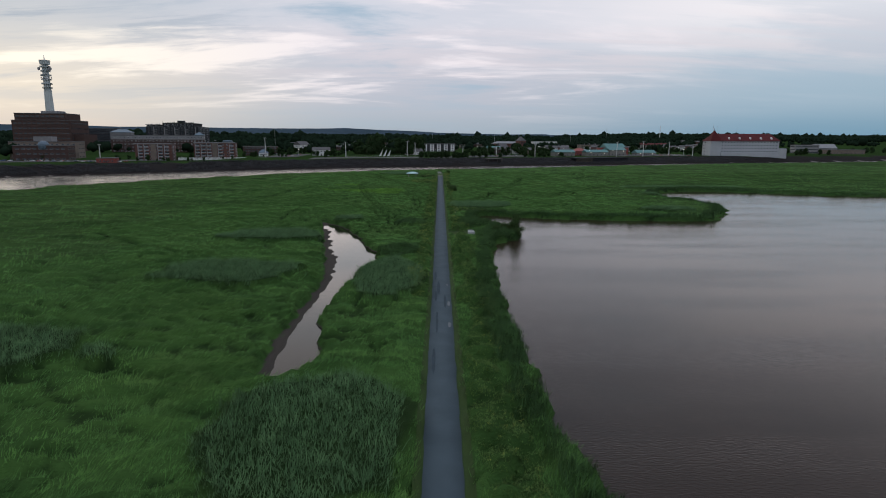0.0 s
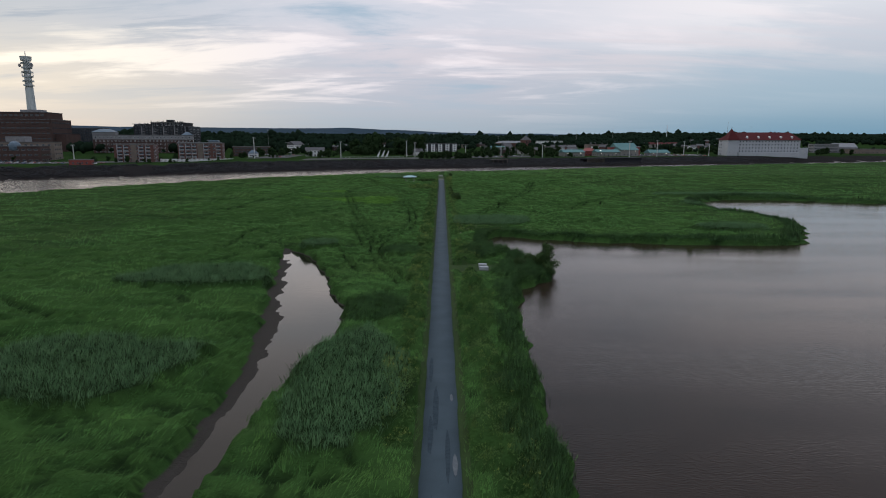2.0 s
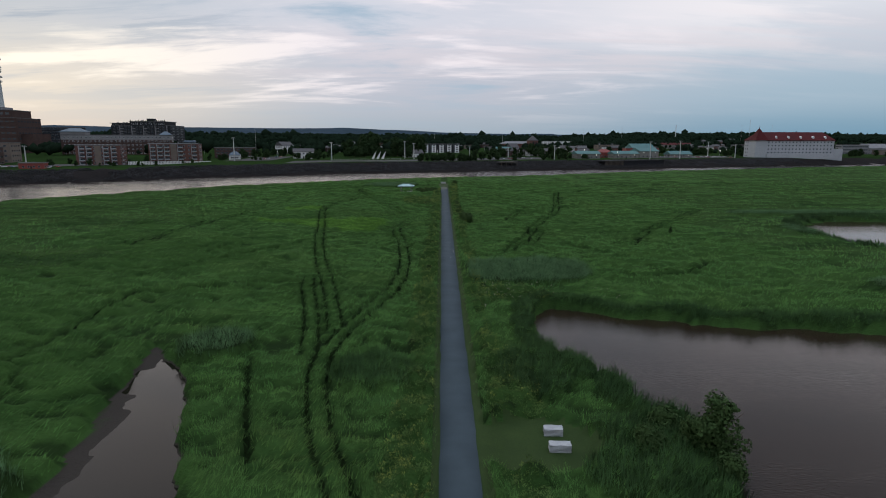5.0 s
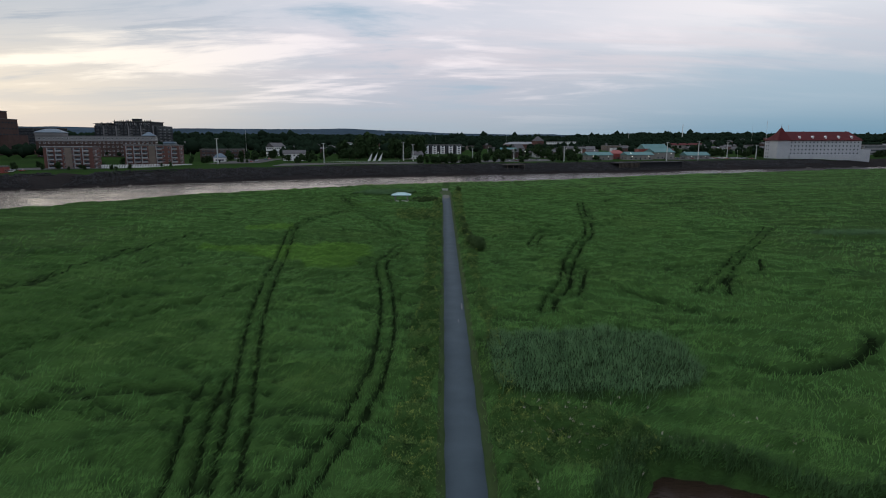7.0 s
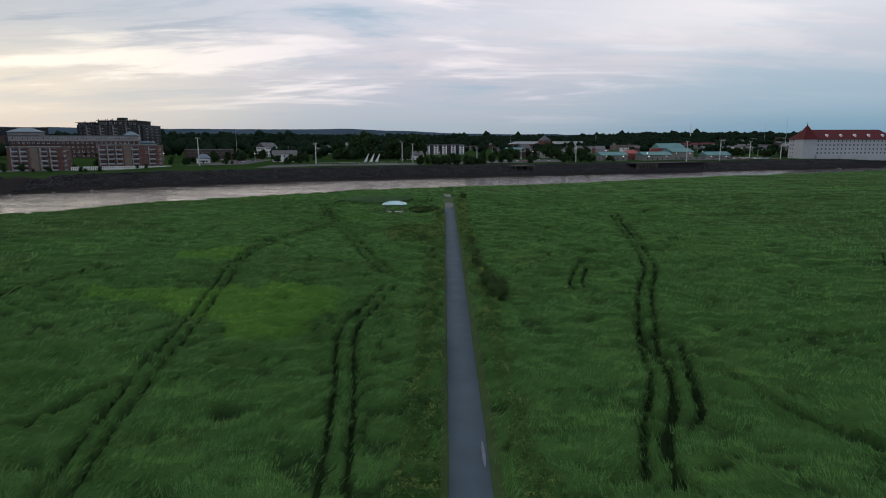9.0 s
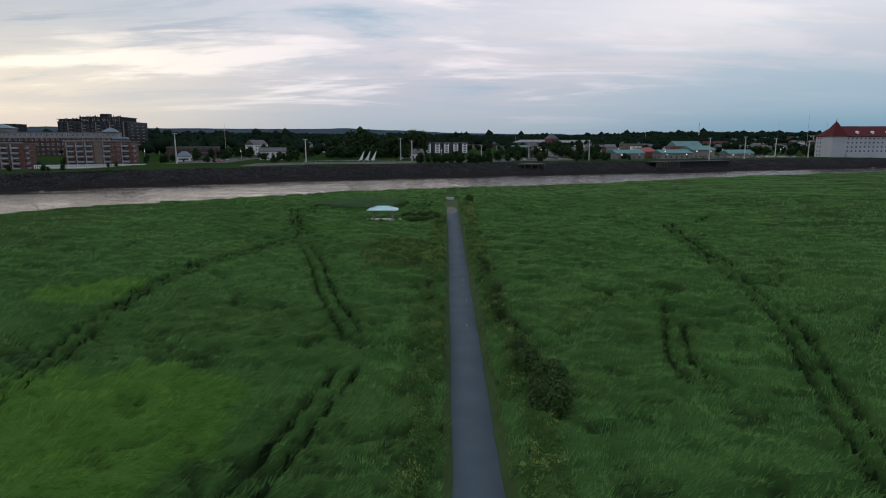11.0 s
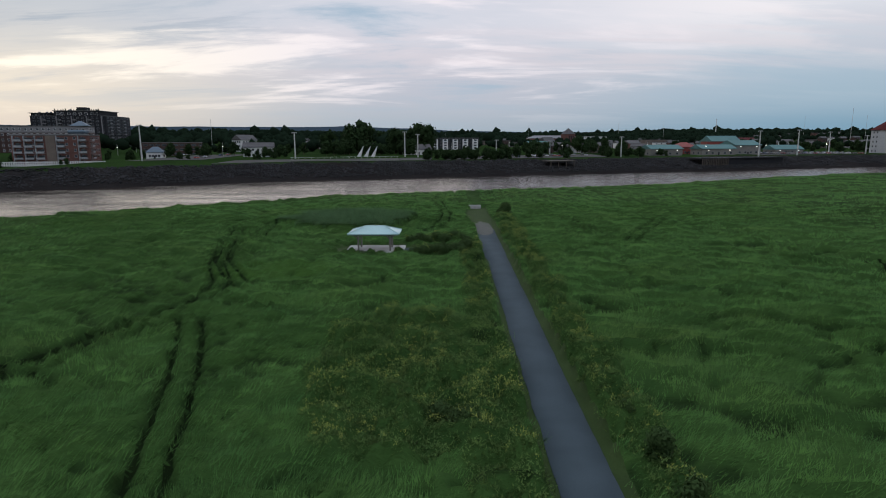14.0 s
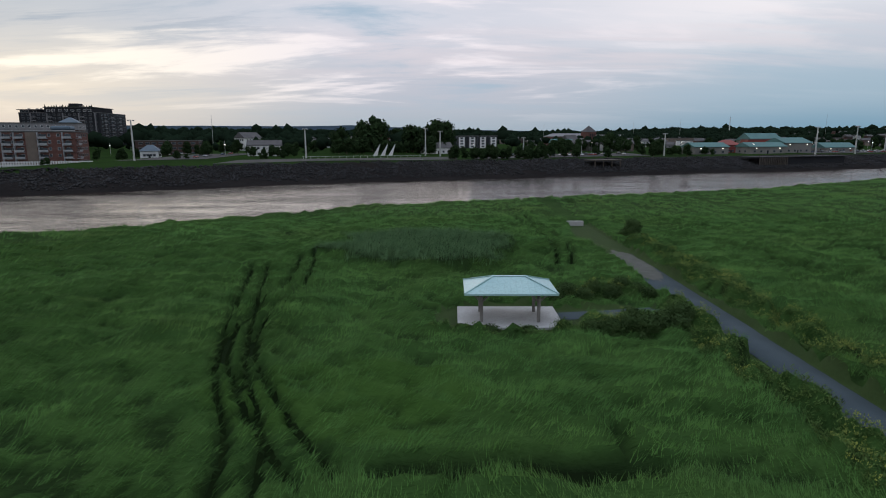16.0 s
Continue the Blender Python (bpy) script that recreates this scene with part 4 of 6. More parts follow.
def windows(parent, me, w, d, z_first, storey, storeys, bays, margin=1.5, sides=("front", "right", "left"), side_bays=None):
    for s in sides:
        length = w if s == "front" else d
        n = bays if s == "front" else (side_bays or max(1, round(bays * d / w)))
        for k in range(storeys):
            for i in range(n):
                u = margin + (length - 2 * margin) * (i + 0.5) / n
                o = new("window", me)
                o.parent = parent
                zz = z_first + k * storey
                o.matrix_basis = pose(u - w / 2, -0.05, zz) if s == "front" else pose(w / 2 + 0.05, u, zz, 0, 0, 90) if s == "right" else pose(-w / 2 - 0.05, u, zz, 0, 0, -90)


def building(label, x, y, w, d, h, rot, wall, storeys, bays, roof="flat", roof_mat=None, win=(1.6, 1.5), rise=3.0, base=None, over=0.5, frame_mat=None,
             sides=("front", "right", "left"), category="building", name="building", group="", top_band=None, door=True, first=1.2, margin=1.5, side_bays=None):
    """A building with its front, w metres wide, centred on (x, y) and facing the river; d deep and h high to the eaves."""
    z0 = base if base is not None else float(town_z(x, y)) - 0.4
    ob = thing(name, pose(x, y, z0, 0, 0, rot), label, category, group)
    part("wall", boxed(-w / 2, w / 2, 0, d, -3, h), wall, ob)
    rm = roof_mat or M_TARROOF
    if roof == "flat":
        bm = bmesh.new()
        box(bm, -w / 2 - 0.25, w / 2 + 0.25, -0.25, d + 0.25, h, h + 0.7)
        part("roof", bm, rm, ob)
    else:
        bm = bmesh.new()
        hip(bm, -w / 2 - over, w / 2 + over, -over, d + over, h + 0.25, h + rise, min(d / 2, w / 2) * 0.9 if roof == "hip" else 0.0)
        part("roof", bm, rm, ob)
        if roof == "gable":
            bm = bmesh.new()
            for sx in (-w / 2 + 0.01, w / 2 - 0.01):
                bm.faces.new([bm.verts.new(p) for p in ((sx, 0.02, h), (sx, d - 0.02, h), (sx, d / 2, h + rise - 0.35))])
            part("gable", bm, wall, ob)
    if top_band:
        part("top_storey", boxed(-w / 2 - 0.012, w / 2 + 0.012, -0.012, d + 0.012, h - top_band[0], h - 0.05), top_band[1], ob)
    me = window_mesh(*win, frame_mat or M_GREY)
    windows(ob, me, w, d, first, h / storeys, storeys, bays, margin, sides, side_bays)
    if door:
        part("door", boxed(-0.6, 0.6, -0.1, 0.05, 0, 2.2), M_DARK, ob)
    return ob


def town_z(x, y):
    a, b = np.array([float(x)]), np.array([float(y)])
    d = b - np.interp(a, FOOT_X, FOOT_Y)
    e = np.clip(d - 38, 0, 1700)
    return (5.2 + e * 0.008 + e ** 2 * 0.55e-5 + smooth(a, 480, 900) * smooth(d, 150, 700) * 14 + (fbm(a * 0.008, b * 0.008, 92) - 0.5) * 2
            - 3.4 * (1 - smooth(a, -265, -195)) * smooth(d, 42, 75) * (1 - smooth(d, 300, 450)))[0]


def leaf_cloud(rs, blobs, count, size, droop=0.3):
    """Leaves scattered over the skins of several lumps: corners and triangles."""
    co, tri = [], []
    total = sum(b[3] ** 2 for b in blobs)
    for cx, cy, cz, r in blobs:
        n = max(6, int(count * r * r / total))
        d = rs.normal(0, 1, (n, 3))
        d /= np.linalg.norm(d, axis=1)[:, None]
        p = np.array([cx, cy, cz]) + d * r * rs.uniform(0.6, 1.28, (n, 1)) * np.array([1, 1, 0.88])
        u = np.cross(d, rs.normal(0, 1, (n, 3)))
        u /= np.linalg.norm(u, axis=1)[:, None] + 1e-6
        v = np.cross(d, u) + d * rs.normal(0, 0.5, (n, 1))
        s = size * rs.uniform(0.6, 1.4, (n, 1))
        k = sum(len(c) for c in co)
        co.append(np.stack([p - u * s, p + u * s, p + v * s * 1.3, p - v * s * 0.9], 1).reshape(-1, 3))
        b = k + np.arange(n)[:, None] * 4
        tri.append(np.concatenate([b + np.array([[0, 1, 2]]), b + np.array([[1, 0, 3]])]))
    return np.concatenate(co), np.concatenate(tri)


def tree(m, height, radius, seed, leaves, size, label, category="tree", name="tree", group="", mat=None, trunk=0.3, core=True, lumps=9, low=0.25, lump=1.0):
    """A trunk with limbs and an uneven crown of many leaves."""
    rs = np.random.default_rng(seed)
    ob = thing(name, m, label, category, group)
    bm = bmesh.new()
    rt = max(0.03, height * 0.022)
    tube(bm, 0, 0, -0.4, height * 0.55, rt, rt * 0.55, 7, rs.normal(0, 0.02) * height, rs.normal(0, 0.02) * height)
    for i in range(5):
        a = i * 1.26 + rs.uniform(0, 0.8)
        z0 = height * (trunk + 0.06 * i)
        tube(bm, 0, 0, z0, z0 + height * 0.28, rt * 0.5, rt * 0.15, 5, math.cos(a) * radius * 0.6, math.sin(a) * radius * 0.6)
    part("trunk", bm, M_BARK, ob)
    blobs = []
    for i in range(lumps):
        t = (i + 0.5) / lumps
        zz = height * (low + (0.93 - low) * t)
        rr = lump * radius * (0.5 + 0.5 * math.sin(math.pi * (0.25 + 0.62 * t))) * rs.uniform(0.45, 0.62)
        a, off = rs.uniform(0, math.tau), radius * rs.uniform(0.15, 0.62) * (1 - 0.55 * t)
        blobs.append((math.cos(a) * off, math.sin(a) * off, min(zz, height - rr * 0.8), rr))
    co, tri = leaf_cloud(rs, blobs, leaves, size)
    if core:
        bm = bmesh.new()
        for cx, cy, cz, r in blobs:
            bmesh.ops.create_icosphere(bm, subdivisions=1, radius=r * 0.62, matrix=Matrix.Translation((cx, cy, cz)))
        me = bpy.data.meshes.new("core")
        bm.to_mesh(me)
        bm.free()
        cv = np.array([v.co[:] for v in me.vertices])
        ct = np.array([p.vertices[:] for p in me.polygons]) + len(co)
        bpy.data.meshes.remove(me)
        co, tri = np.concatenate([co, cv]), np.concatenate([tri, ct])
    mesh_object("crown", co, tri, mat or M_LEAF, parent=ob)
    return ob


# ---- picnic shelter by the path's end ----
shelter = thing("picnic_shelter", pose(-18.5, 387.4, 0.0), "open picnic shelter with a pale teal hipped metal roof", "shelter")
part("slab", boxed(-4.5, 4.5, -0.4, 5.9, -0.15, 0.22, bevel=0.03), M_CONCRETE, shelter, "pale concrete floor slab")
bm = bmesh.new()
hip(bm, -3.95, 3.95, 0.0, 5.3, 2.98, 3.92, 2.6, 0.16)
part("roof", bm, M_ROOFTEAL, shelter, "pale teal standing-seam metal roof")
for i in range(15):
    u = -3.6 + i * 7.2 / 14
    run = min(2.65, max(0.15, (3.95 - abs(u)) / 2.6 * 2.65))
    for side in (0, 1):
        bm = bmesh.new()
        y0, y1 = (0.02, run) if side == 0 else (5.28, 5.3 - run)
        z1 = 2.98 + 0.94 * run / 2.65
        v = [bm.verts.new(p) for p in ((u - 0.02, y0, 2.985), (u + 0.02, y0, 2.985), (u + 0.02, y1, z1 + 0.004), (u - 0.02, y1, z1 + 0.004),
                                       (u - 0.02, y0, 3.02), (u + 0.02, y0, 3.02), (u + 0.02, y1, z1 + 0.035), (u - 0.02, y1, z1 + 0.035))]
        for q in ((4, 5, 6, 7), (0, 1, 5, 4), (1, 2, 6, 5), (3, 0, 4, 7), (2, 3, 7, 6)):
            bm.faces.new([v[j] for j in q])
        part("seam", bm, M_ROOFTEAL, shelter)
part("ridge_cap", boxed(-1.4, 1.4, 2.5, 2.8, 3.88, 3.96, bevel=0.02), M_ROOFTEAL, shelter)
for sx in (-1, 1):
    for yy in (0.05, 5.25):
        bm = bmesh.new()
        a, b = Vector((sx * 3.95, yy if yy > 1 else 0.0, 3.0)), Vector((sx * 1.35, 2.65, 3.95))
        n = (b - a).cross(Vector((0, 0, 1))).normalized() * 0.09
        v = [bm.verts.new(p) for p in (a - n, a + n, b + n, b - n, a - n + Vector((0, 0, 0.05)), a + n + Vector((0, 0, 0.05)), b + n + Vector((0, 0, 0.05)), b - n + Vector((0, 0, 0.05)))]
        for q in ((4, 5, 6, 7), (0, 1, 5, 4), (1, 2, 6, 5), (2, 3, 7, 6), (3, 0, 4, 7)):
            bm.faces.new([v[j] for j in q])
        part("hip_cap", bm, M_ROOFTEAL, shelter)
part("beam", boxed(-3.4, 3.4, 1.0, 1.2, 2.55, 2.80), M_POST, shelter)
part("beam", boxed(-3.4, 3.4, 4.1, 4.3, 2.55, 2.80), M_POST, shelter)
for px in (-2.45, 2.45):
    part("cross_beam", boxed(px - 0.1, px + 0.1, 0.6, 4.7, 2.36, 2.55), M_POST, shelter)
    for yy in (1.1, 4.2):
        post = part("post", boxed(px - 0.13, px + 0.13, yy - 0.13, yy + 0.13, 0.2, 2.55, bevel=0.015), M_POST, shelter)
        for s in (-1, 1):
            bm = bmesh.new()
            v = [bm.verts.new(p) for p in ((px + s * 0.1, yy - 0.06, 1.95), (px + s * 0.1, yy + 0.06, 1.95), (px + s * 0.7, yy + 0.06, 2.55), (px + s * 0.7, yy - 0.06, 2.55),
                                           (px + s * 0.1, yy - 0.06, 2.15), (px + s * 0.1, yy + 0.06, 2.15), (px + s * 0.5, yy + 0.06, 2.55), (px + s * 0.5, yy - 0.06, 2.55))]
            for q in ((0, 1, 2, 3), (4, 7, 6, 5), (0, 3, 7, 4), (1, 5, 6, 2)):
                bm.faces.new([v[j] for j in q])
            part("knee_brace", bm, M_POST, post)

# ---- spur, blocks and barrier by the path ----
spur = tagged(mesh_object("path_spur", np.array([(-14.2, 389.6, 0.03), (-9, 390.4, 0.05), (-2.4, 391.0, 0.06), (-2.4, 394.2, 0.06), (-9, 392.6, 0.05), (-14.2, 391.8, 0.03)]),
                          np.array([[0, 1, 4, 5], [1, 2, 3, 4]]), M_ASPHALT), "narrow asphalt spur from the path to the shelter", "path", kind="structure")


def rough_block(w, d, h, seed):
    bm = boxed(-w / 2, w / 2, -d / 2, d / 2, 0, h)
    bmesh.ops.subdivide_edges(bm, edges=bm.edges[:], cuts=3, use_grid_fill=True)
    r = random.Random(seed)
    for v in bm.verts:
        v.co += Vector((r.uniform(-1, 1), r.uniform(-1, 1), r.uniform(-1, 0.6) if v.co.z > 0.01 else 0)) * 0.035
    return bm


for bx, by, bw, sd in ((8.1, 151.6, 1.7, 3), (8.05, 154.2, 1.55, 4)):
    b = part("stone_block", rough_block(bw, 0.8, 0.62, sd), M_STONE, None)
    b.matrix_basis = pose(bx, by, -0.02, 0, 0, -3)
    tagged(b, "rough pale granite block set on the mown clearing", "stone block", "granite blocks on the clearing")
bar = part("barrier", boxed(-1.55, 1.55, -0.25, 0.25, 0, 0.95, bevel=0.06), M_CONCRETE, None)
bar.matrix_basis = pose(-0.65, 447.6, -0.02)
tagged(bar, "low pale concrete barrier across the end of the trail", "barrier")

# ---- bushes, weeds and flowers beside the path ----
BUSHES = []
BUSHES += [(6.0, 278, 3.0, 2.0), (6.4, 281.5, 3.1, 2.2), (5.4, 286, 2.6, 1.7), (5.0, 290, 2.2, 1.4), (5.2, 297, 2.0, 1.2), (4.4, 302, 1.7, 0.9), (4.3, 306.5, 2.0, 1.0), (4.6, 311, 2.2, 1.2), (4.9, 314, 1.6, 0.9), (4.0, 320, 1.8, 1.0), (4.2, 324, 2.0, 1.1), (4.4, 328.5, 1.9, 1.1), (3.9, 333, 1.5, 0.9)]
BUSHES += [(5.4, 293, 1.5, 0.9), (-5.8, 331.5, 1.7, 1.3), (-7.2, 333, 1.3, 1.0), (5.4, 434, 2.9, 1.9), (6.8, 431, 1.2, 1.0), (-4.4, 387.6, 2.2, 1.7), (-6.5, 386.4, 1.7, 1.6), (-9.3, 386.2, 1.5, 1.5), (-12, 385.4, 1.3, 1.2), (-8, 388.6, 1.4, 1.2), (-10.8, 395.6, 1.4, 1.3), (-7.6, 396.6, 1.5, 1.3), (-5.0, 397.5, 1.4, 1.1)]
BUSHES += [(-13.2, 395.8, 1.3, 1.2), (-20.4, 386.1, 0.6, 0.9), (-17.2, 386.0, 0.6, 0.9), (-22.6, 386.4, 0.6, 0.8), (-4.2, 318, 1.2, 0.8), (-4.0, 309, 1.2, 0.7), (-3.9, 303, 1.0, 0.7), (14.8, 150.5, 2.4, 1.9), (16.8, 153.2, 2.6, 1.8), (19.2, 147.2, 2.2, 1.6), (18.6, 150.6, 3.2, 1.9)]
BUSHES += [(-5.4, 385.6, 1.7, 1.4), (-7.9, 385.2, 1.8, 1.6), (-10.6, 385.0, 1.6, 1.4), (-3.4, 389.2, 1.6, 1.1), (-9.2, 397.6, 1.6, 1.5), (-6.2, 398.6, 1.7, 1.5), (-12.0, 397.0, 1.5, 1.4), (-3.9, 396.4, 1.2, 1.0)]
for i, (bx, by, bh, br) in enumerate(BUSHES):
    tree(pose(bx, by, 0.0, 0, 0, i * 47), bh, br, 300 + i, int(1300 * br * br + 300), 0.065 if bh < 2.6 else 0.08, "leafy green bush beside the path" if bx < 12 else "dense green shrub on the pond's edge",
         "bush", "bush", "bushes along the path", M_BUSHLEAF, 0.1, False, 9, 0.12)
tree(pose(19.6, 149.6, -0.1, 0, 0, 20), 5.6, 2.6, 977, 3600, 0.095, "small open-crowned tree at the tip of the pond's spit", "tree", "tree", "", M_BUSHLEAF, 0.25, False, 17, 0.25, 0.62)


def weeds(x0, x1, y0, y1, dens, seed, bloom, tall=0.5):
    """Leafy plants, some of them in bloom, where the weedy strips lie."""
    a, b = scatter(x0, x1, y0, y1, dens)
    f = land(a, b)
    m = dry(f) & (f["weed"] > 0.45) & (f["mown"] < 0.5)
    a, b = a[m], b[m]
    if len(a) < 4:
        return
    hz = sheet_z(a, b)
    tl = tall * rng.uniform(0.5, 1.4, len(a))
    tagged(blades("roadside_weeds", a, b, hz - 0.08, 0.17 + 0.12 * tl, 0.042, 13, rng.uniform(0, 6.28, len(a)), 0.15, M_WEED, upright=0.95, droop=False, stack=tl, jitter=3.0), "leafy roadside weeds beside the path", "weeds", kind="stuff")
    pick = (fbm(a * 0.4, b * 0.3, seed + 5, 2) > 0.52) & (rng.random(len(a)) < bloom)
    a, b, hz, tl = a[pick], b[pick], hz[pick], tl[pick]
    if len(a) > 3:
        tagged(blades("goldenrod", a, b, hz + tl * 0.9, 0.14 + 0 * a, 0.026, 10, rng.uniform(0, 6.28, len(a)), 0.11, M_FLOWER, upright=0.9, droop=False, stack=0.22, jitter=3.0), "yellow goldenrod in bloom along the path", "flowers", kind="stuff")


weeds(-6.5, -2.0, 84, 328, 6, 201, 0.35)
weeds(-18, -2.0, 328, 400, 8, 203, 0.5)
weeds(-26, -12, 383, 388, 8, 206, 0.0, 0.35)
weeds(2.2, 8, 150, 335, 6, 202, 0.35)
weeds(2.2, 8, 335, 430, 8, 204, 0.5)
weeds(2.2, 9, 26, 150, 5, 205, 0.06)
weeds(8, 17, 186, 206, 5, 207, 0.1)
a, b = scatter(5, 28, 188, 203, 0.6)
f = land(a, b)
m = dry(f) & (fbm(a * 0.3, b * 0.3, 215) > 0.56)
tagged(blades("pale_seed_heads", a[m], b[m], 0 * a[m] + 1.25, 0.25 + 0 * a[m], 0.035, 4, rng.uniform(0, 6.28, m.sum()), 0.08, M_SEED, upright=0.5, droop=False), "pale seed heads among the marsh weeds", "weeds", kind="stuff")

# ---- far river bank: rubble stones ----
bm = bmesh.new()
bmesh.ops.create_icosphere(bm, subdivisions=1, radius=1.0)
ico_v = np.array([v.co[:] for v in bm.verts])
ico_t = np.array([[v.index for v in f.verts] for f in bm.faces])
bm.free()


def lumps(name, px, py, pz, sx, sz, mat, rough=0.3, smooth_shade=False, ico_v=ico_v, ico_t=ico_t):
    """Many uneven lumps in one mesh."""
    n = len(px)
    k = len(ico_v)
    r = 1 + rng.uniform(-rough, rough, (n, k, 1))
    turn = rng.uniform(0, 6.28, n)
    c, s = np.cos(turn)[:, None], np.sin(turn)[:, None]
    v = ico_v[None] * r
    vx, vy = v[..., 0] * c - v[..., 1] * s, v[..., 0] * s + v[..., 1] * c
    squash = rng.uniform(0.75, 1.3, (n, 1))
    co = np.stack([px[:, None] + vx * sx[:, None] * squash, py[:, None] + vy * sx[:, None] / squash, pz[:, None] + v[..., 2] * sz[:, None]], -1)
    tri = ico_t[None] + (np.arange(n) * k)[:, None, None]
    return mesh_object(name, co.reshape(-1, 3), tri.reshape(-1, 3), mat, smooth_shade=smooth_shade)


octa_v = np.array([(1, 0, 0), (0, 1, 0), (-1, 0, 0), (0, -1, 0), (0, 0, 1), (0, 0, -1)], float)
octa_t = np.array([(0, 1, 4), (1, 2, 4), (2, 3, 4), (3, 0, 4), (1, 0, 5), (2, 1, 5), (3, 2, 5), (0, 3, 5)])
n = 25000
a = rng.uniform(-330, 420, n)
u = rng.uniform(0, 1, n) ** 0.8
b = np.interp(a, FOOT_X, FOOT_Y) + 6 + u * 32
f = land(a, b)
h = land_height(a, b, f)
keep = (fbm(a * 0.03, b * 0.05, 301) > 0.36)
a, b, h = a[keep], b[keep], h[keep]
s = rng.uniform(0.32, 0.72, len(a)) * rng.uniform(0.7, 1.25, len(a))
tagged(lumps("riprap", a, b, h + s * 0.15, s, s * 0.8, M_RIPRAP, 0.3, False, octa_v, octa_t), "grey rubble stones armouring the far river bank", "riprap", kind="stuff")

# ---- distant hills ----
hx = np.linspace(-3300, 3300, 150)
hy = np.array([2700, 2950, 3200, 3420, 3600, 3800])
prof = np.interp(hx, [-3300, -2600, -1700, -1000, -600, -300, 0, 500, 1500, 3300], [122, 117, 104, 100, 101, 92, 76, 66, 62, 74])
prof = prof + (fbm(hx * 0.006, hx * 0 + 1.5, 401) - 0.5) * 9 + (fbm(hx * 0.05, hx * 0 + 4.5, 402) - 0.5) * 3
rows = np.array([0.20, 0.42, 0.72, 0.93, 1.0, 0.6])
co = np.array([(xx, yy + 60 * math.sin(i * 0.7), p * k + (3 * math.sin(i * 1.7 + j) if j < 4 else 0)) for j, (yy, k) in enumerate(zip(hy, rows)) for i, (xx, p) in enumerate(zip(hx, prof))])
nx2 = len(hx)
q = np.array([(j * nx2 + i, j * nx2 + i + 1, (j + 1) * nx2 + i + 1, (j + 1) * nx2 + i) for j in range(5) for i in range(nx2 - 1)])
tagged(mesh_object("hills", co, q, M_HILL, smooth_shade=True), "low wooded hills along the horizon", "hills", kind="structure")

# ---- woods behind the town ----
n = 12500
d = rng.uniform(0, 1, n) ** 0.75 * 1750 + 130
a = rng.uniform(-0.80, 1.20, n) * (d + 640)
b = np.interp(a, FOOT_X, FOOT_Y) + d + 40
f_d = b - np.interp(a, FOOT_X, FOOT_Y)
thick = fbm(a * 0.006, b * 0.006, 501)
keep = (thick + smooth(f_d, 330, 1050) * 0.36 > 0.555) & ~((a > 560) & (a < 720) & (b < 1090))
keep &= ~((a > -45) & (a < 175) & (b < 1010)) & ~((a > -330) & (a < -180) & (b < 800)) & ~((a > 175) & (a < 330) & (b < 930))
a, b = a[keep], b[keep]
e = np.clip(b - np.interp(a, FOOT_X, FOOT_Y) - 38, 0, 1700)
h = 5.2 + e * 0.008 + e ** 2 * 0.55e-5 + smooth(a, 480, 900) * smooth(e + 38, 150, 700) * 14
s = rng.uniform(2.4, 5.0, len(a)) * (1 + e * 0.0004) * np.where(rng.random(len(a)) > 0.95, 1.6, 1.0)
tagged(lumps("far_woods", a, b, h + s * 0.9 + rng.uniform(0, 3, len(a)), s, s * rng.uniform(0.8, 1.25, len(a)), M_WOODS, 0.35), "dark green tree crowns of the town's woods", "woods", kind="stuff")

# ---- pavements of the town ----
M_PAVE = material("town_paving", (0.075, 0.073, 0.075), (0.055, 0.055, 0.055), spec=0.1, rough=0.95, scale=0.05, fine=0.8)


def drape(name, x0, x1, y0, y1, mat, label, lift=0.12, n=10):
    xs, ys = np.linspace(x0, x1, n), np.linspace(y0, y1, n)
    A, B = np.meshgrid(xs, ys)
    B = B + (np.interp(A, FOOT_X, FOOT_Y) - np.interp((x0 + x1) / 2, FOOT_X, FOOT_Y))
    Z = np.array([town_z(p, r) for p, r in zip(A.ravel(), B.ravel())]) + lift
    i = np.arange(n * n).reshape(n, n)
    q = np.stack([i[:-1, :-1], i[:-1, 1:], i[1:, 1:], i[1:, :-1]], -1).reshape(-1, 4)
    return tagged(mesh_object(name, np.stack([A.ravel(), B.ravel(), Z], 1), q, mat), label, "pavement", kind="structure")


drape("pavement", -140, -20, 662, 700, M_PAVE, "grey paved riverside plaza")
drape("pavement", -10, 110, 715, 770, M_PAVE, "grey asphalt car park behind the bank")
drape("pavement", 235, 350, 790, 850, M_PAVE, "grey asphalt car park beside the market")
drape("pavement", -200, -165, 660, 760, M_PAVE, "grey street leading up from the river")
drape("pavement", -480, -280, 560, 600, M_PAVE, "grey car park below the offices")

# ---- telecom tower and brick offices ----
bz = float(town_z(-590, 890))
tower = thing("telecom_tower", pose(-580, 893, bz), "tall pale concrete telecom tower with ringed antenna platforms", "tower")
top = 146 - bz
part("shaft", tubed(0, 0, -2, top * 0.63, 7.0, 5.0, 16), M_TOWER, tower)
part("upper_shaft", tubed(0, 0, top * 0.63, top * 0.93, 4.6, 4.0, 14), M_TOWER, tower)
for i, k in enumerate((0.645, 0.69, 0.735, 0.78, 0.825, 0.87)):
    ring = part("platform", tubed(0, 0, top * k, top * k + 0.9, 7.4 if i % 2 else 6.6, 7.4 if i % 2 else 6.6, 14), M_TOWER, tower)
    part("rail", tubed(0, 0, top * k + 1.6, top * k + 1.9, 7.0, 7.0, 14), M_STEEL, ring)
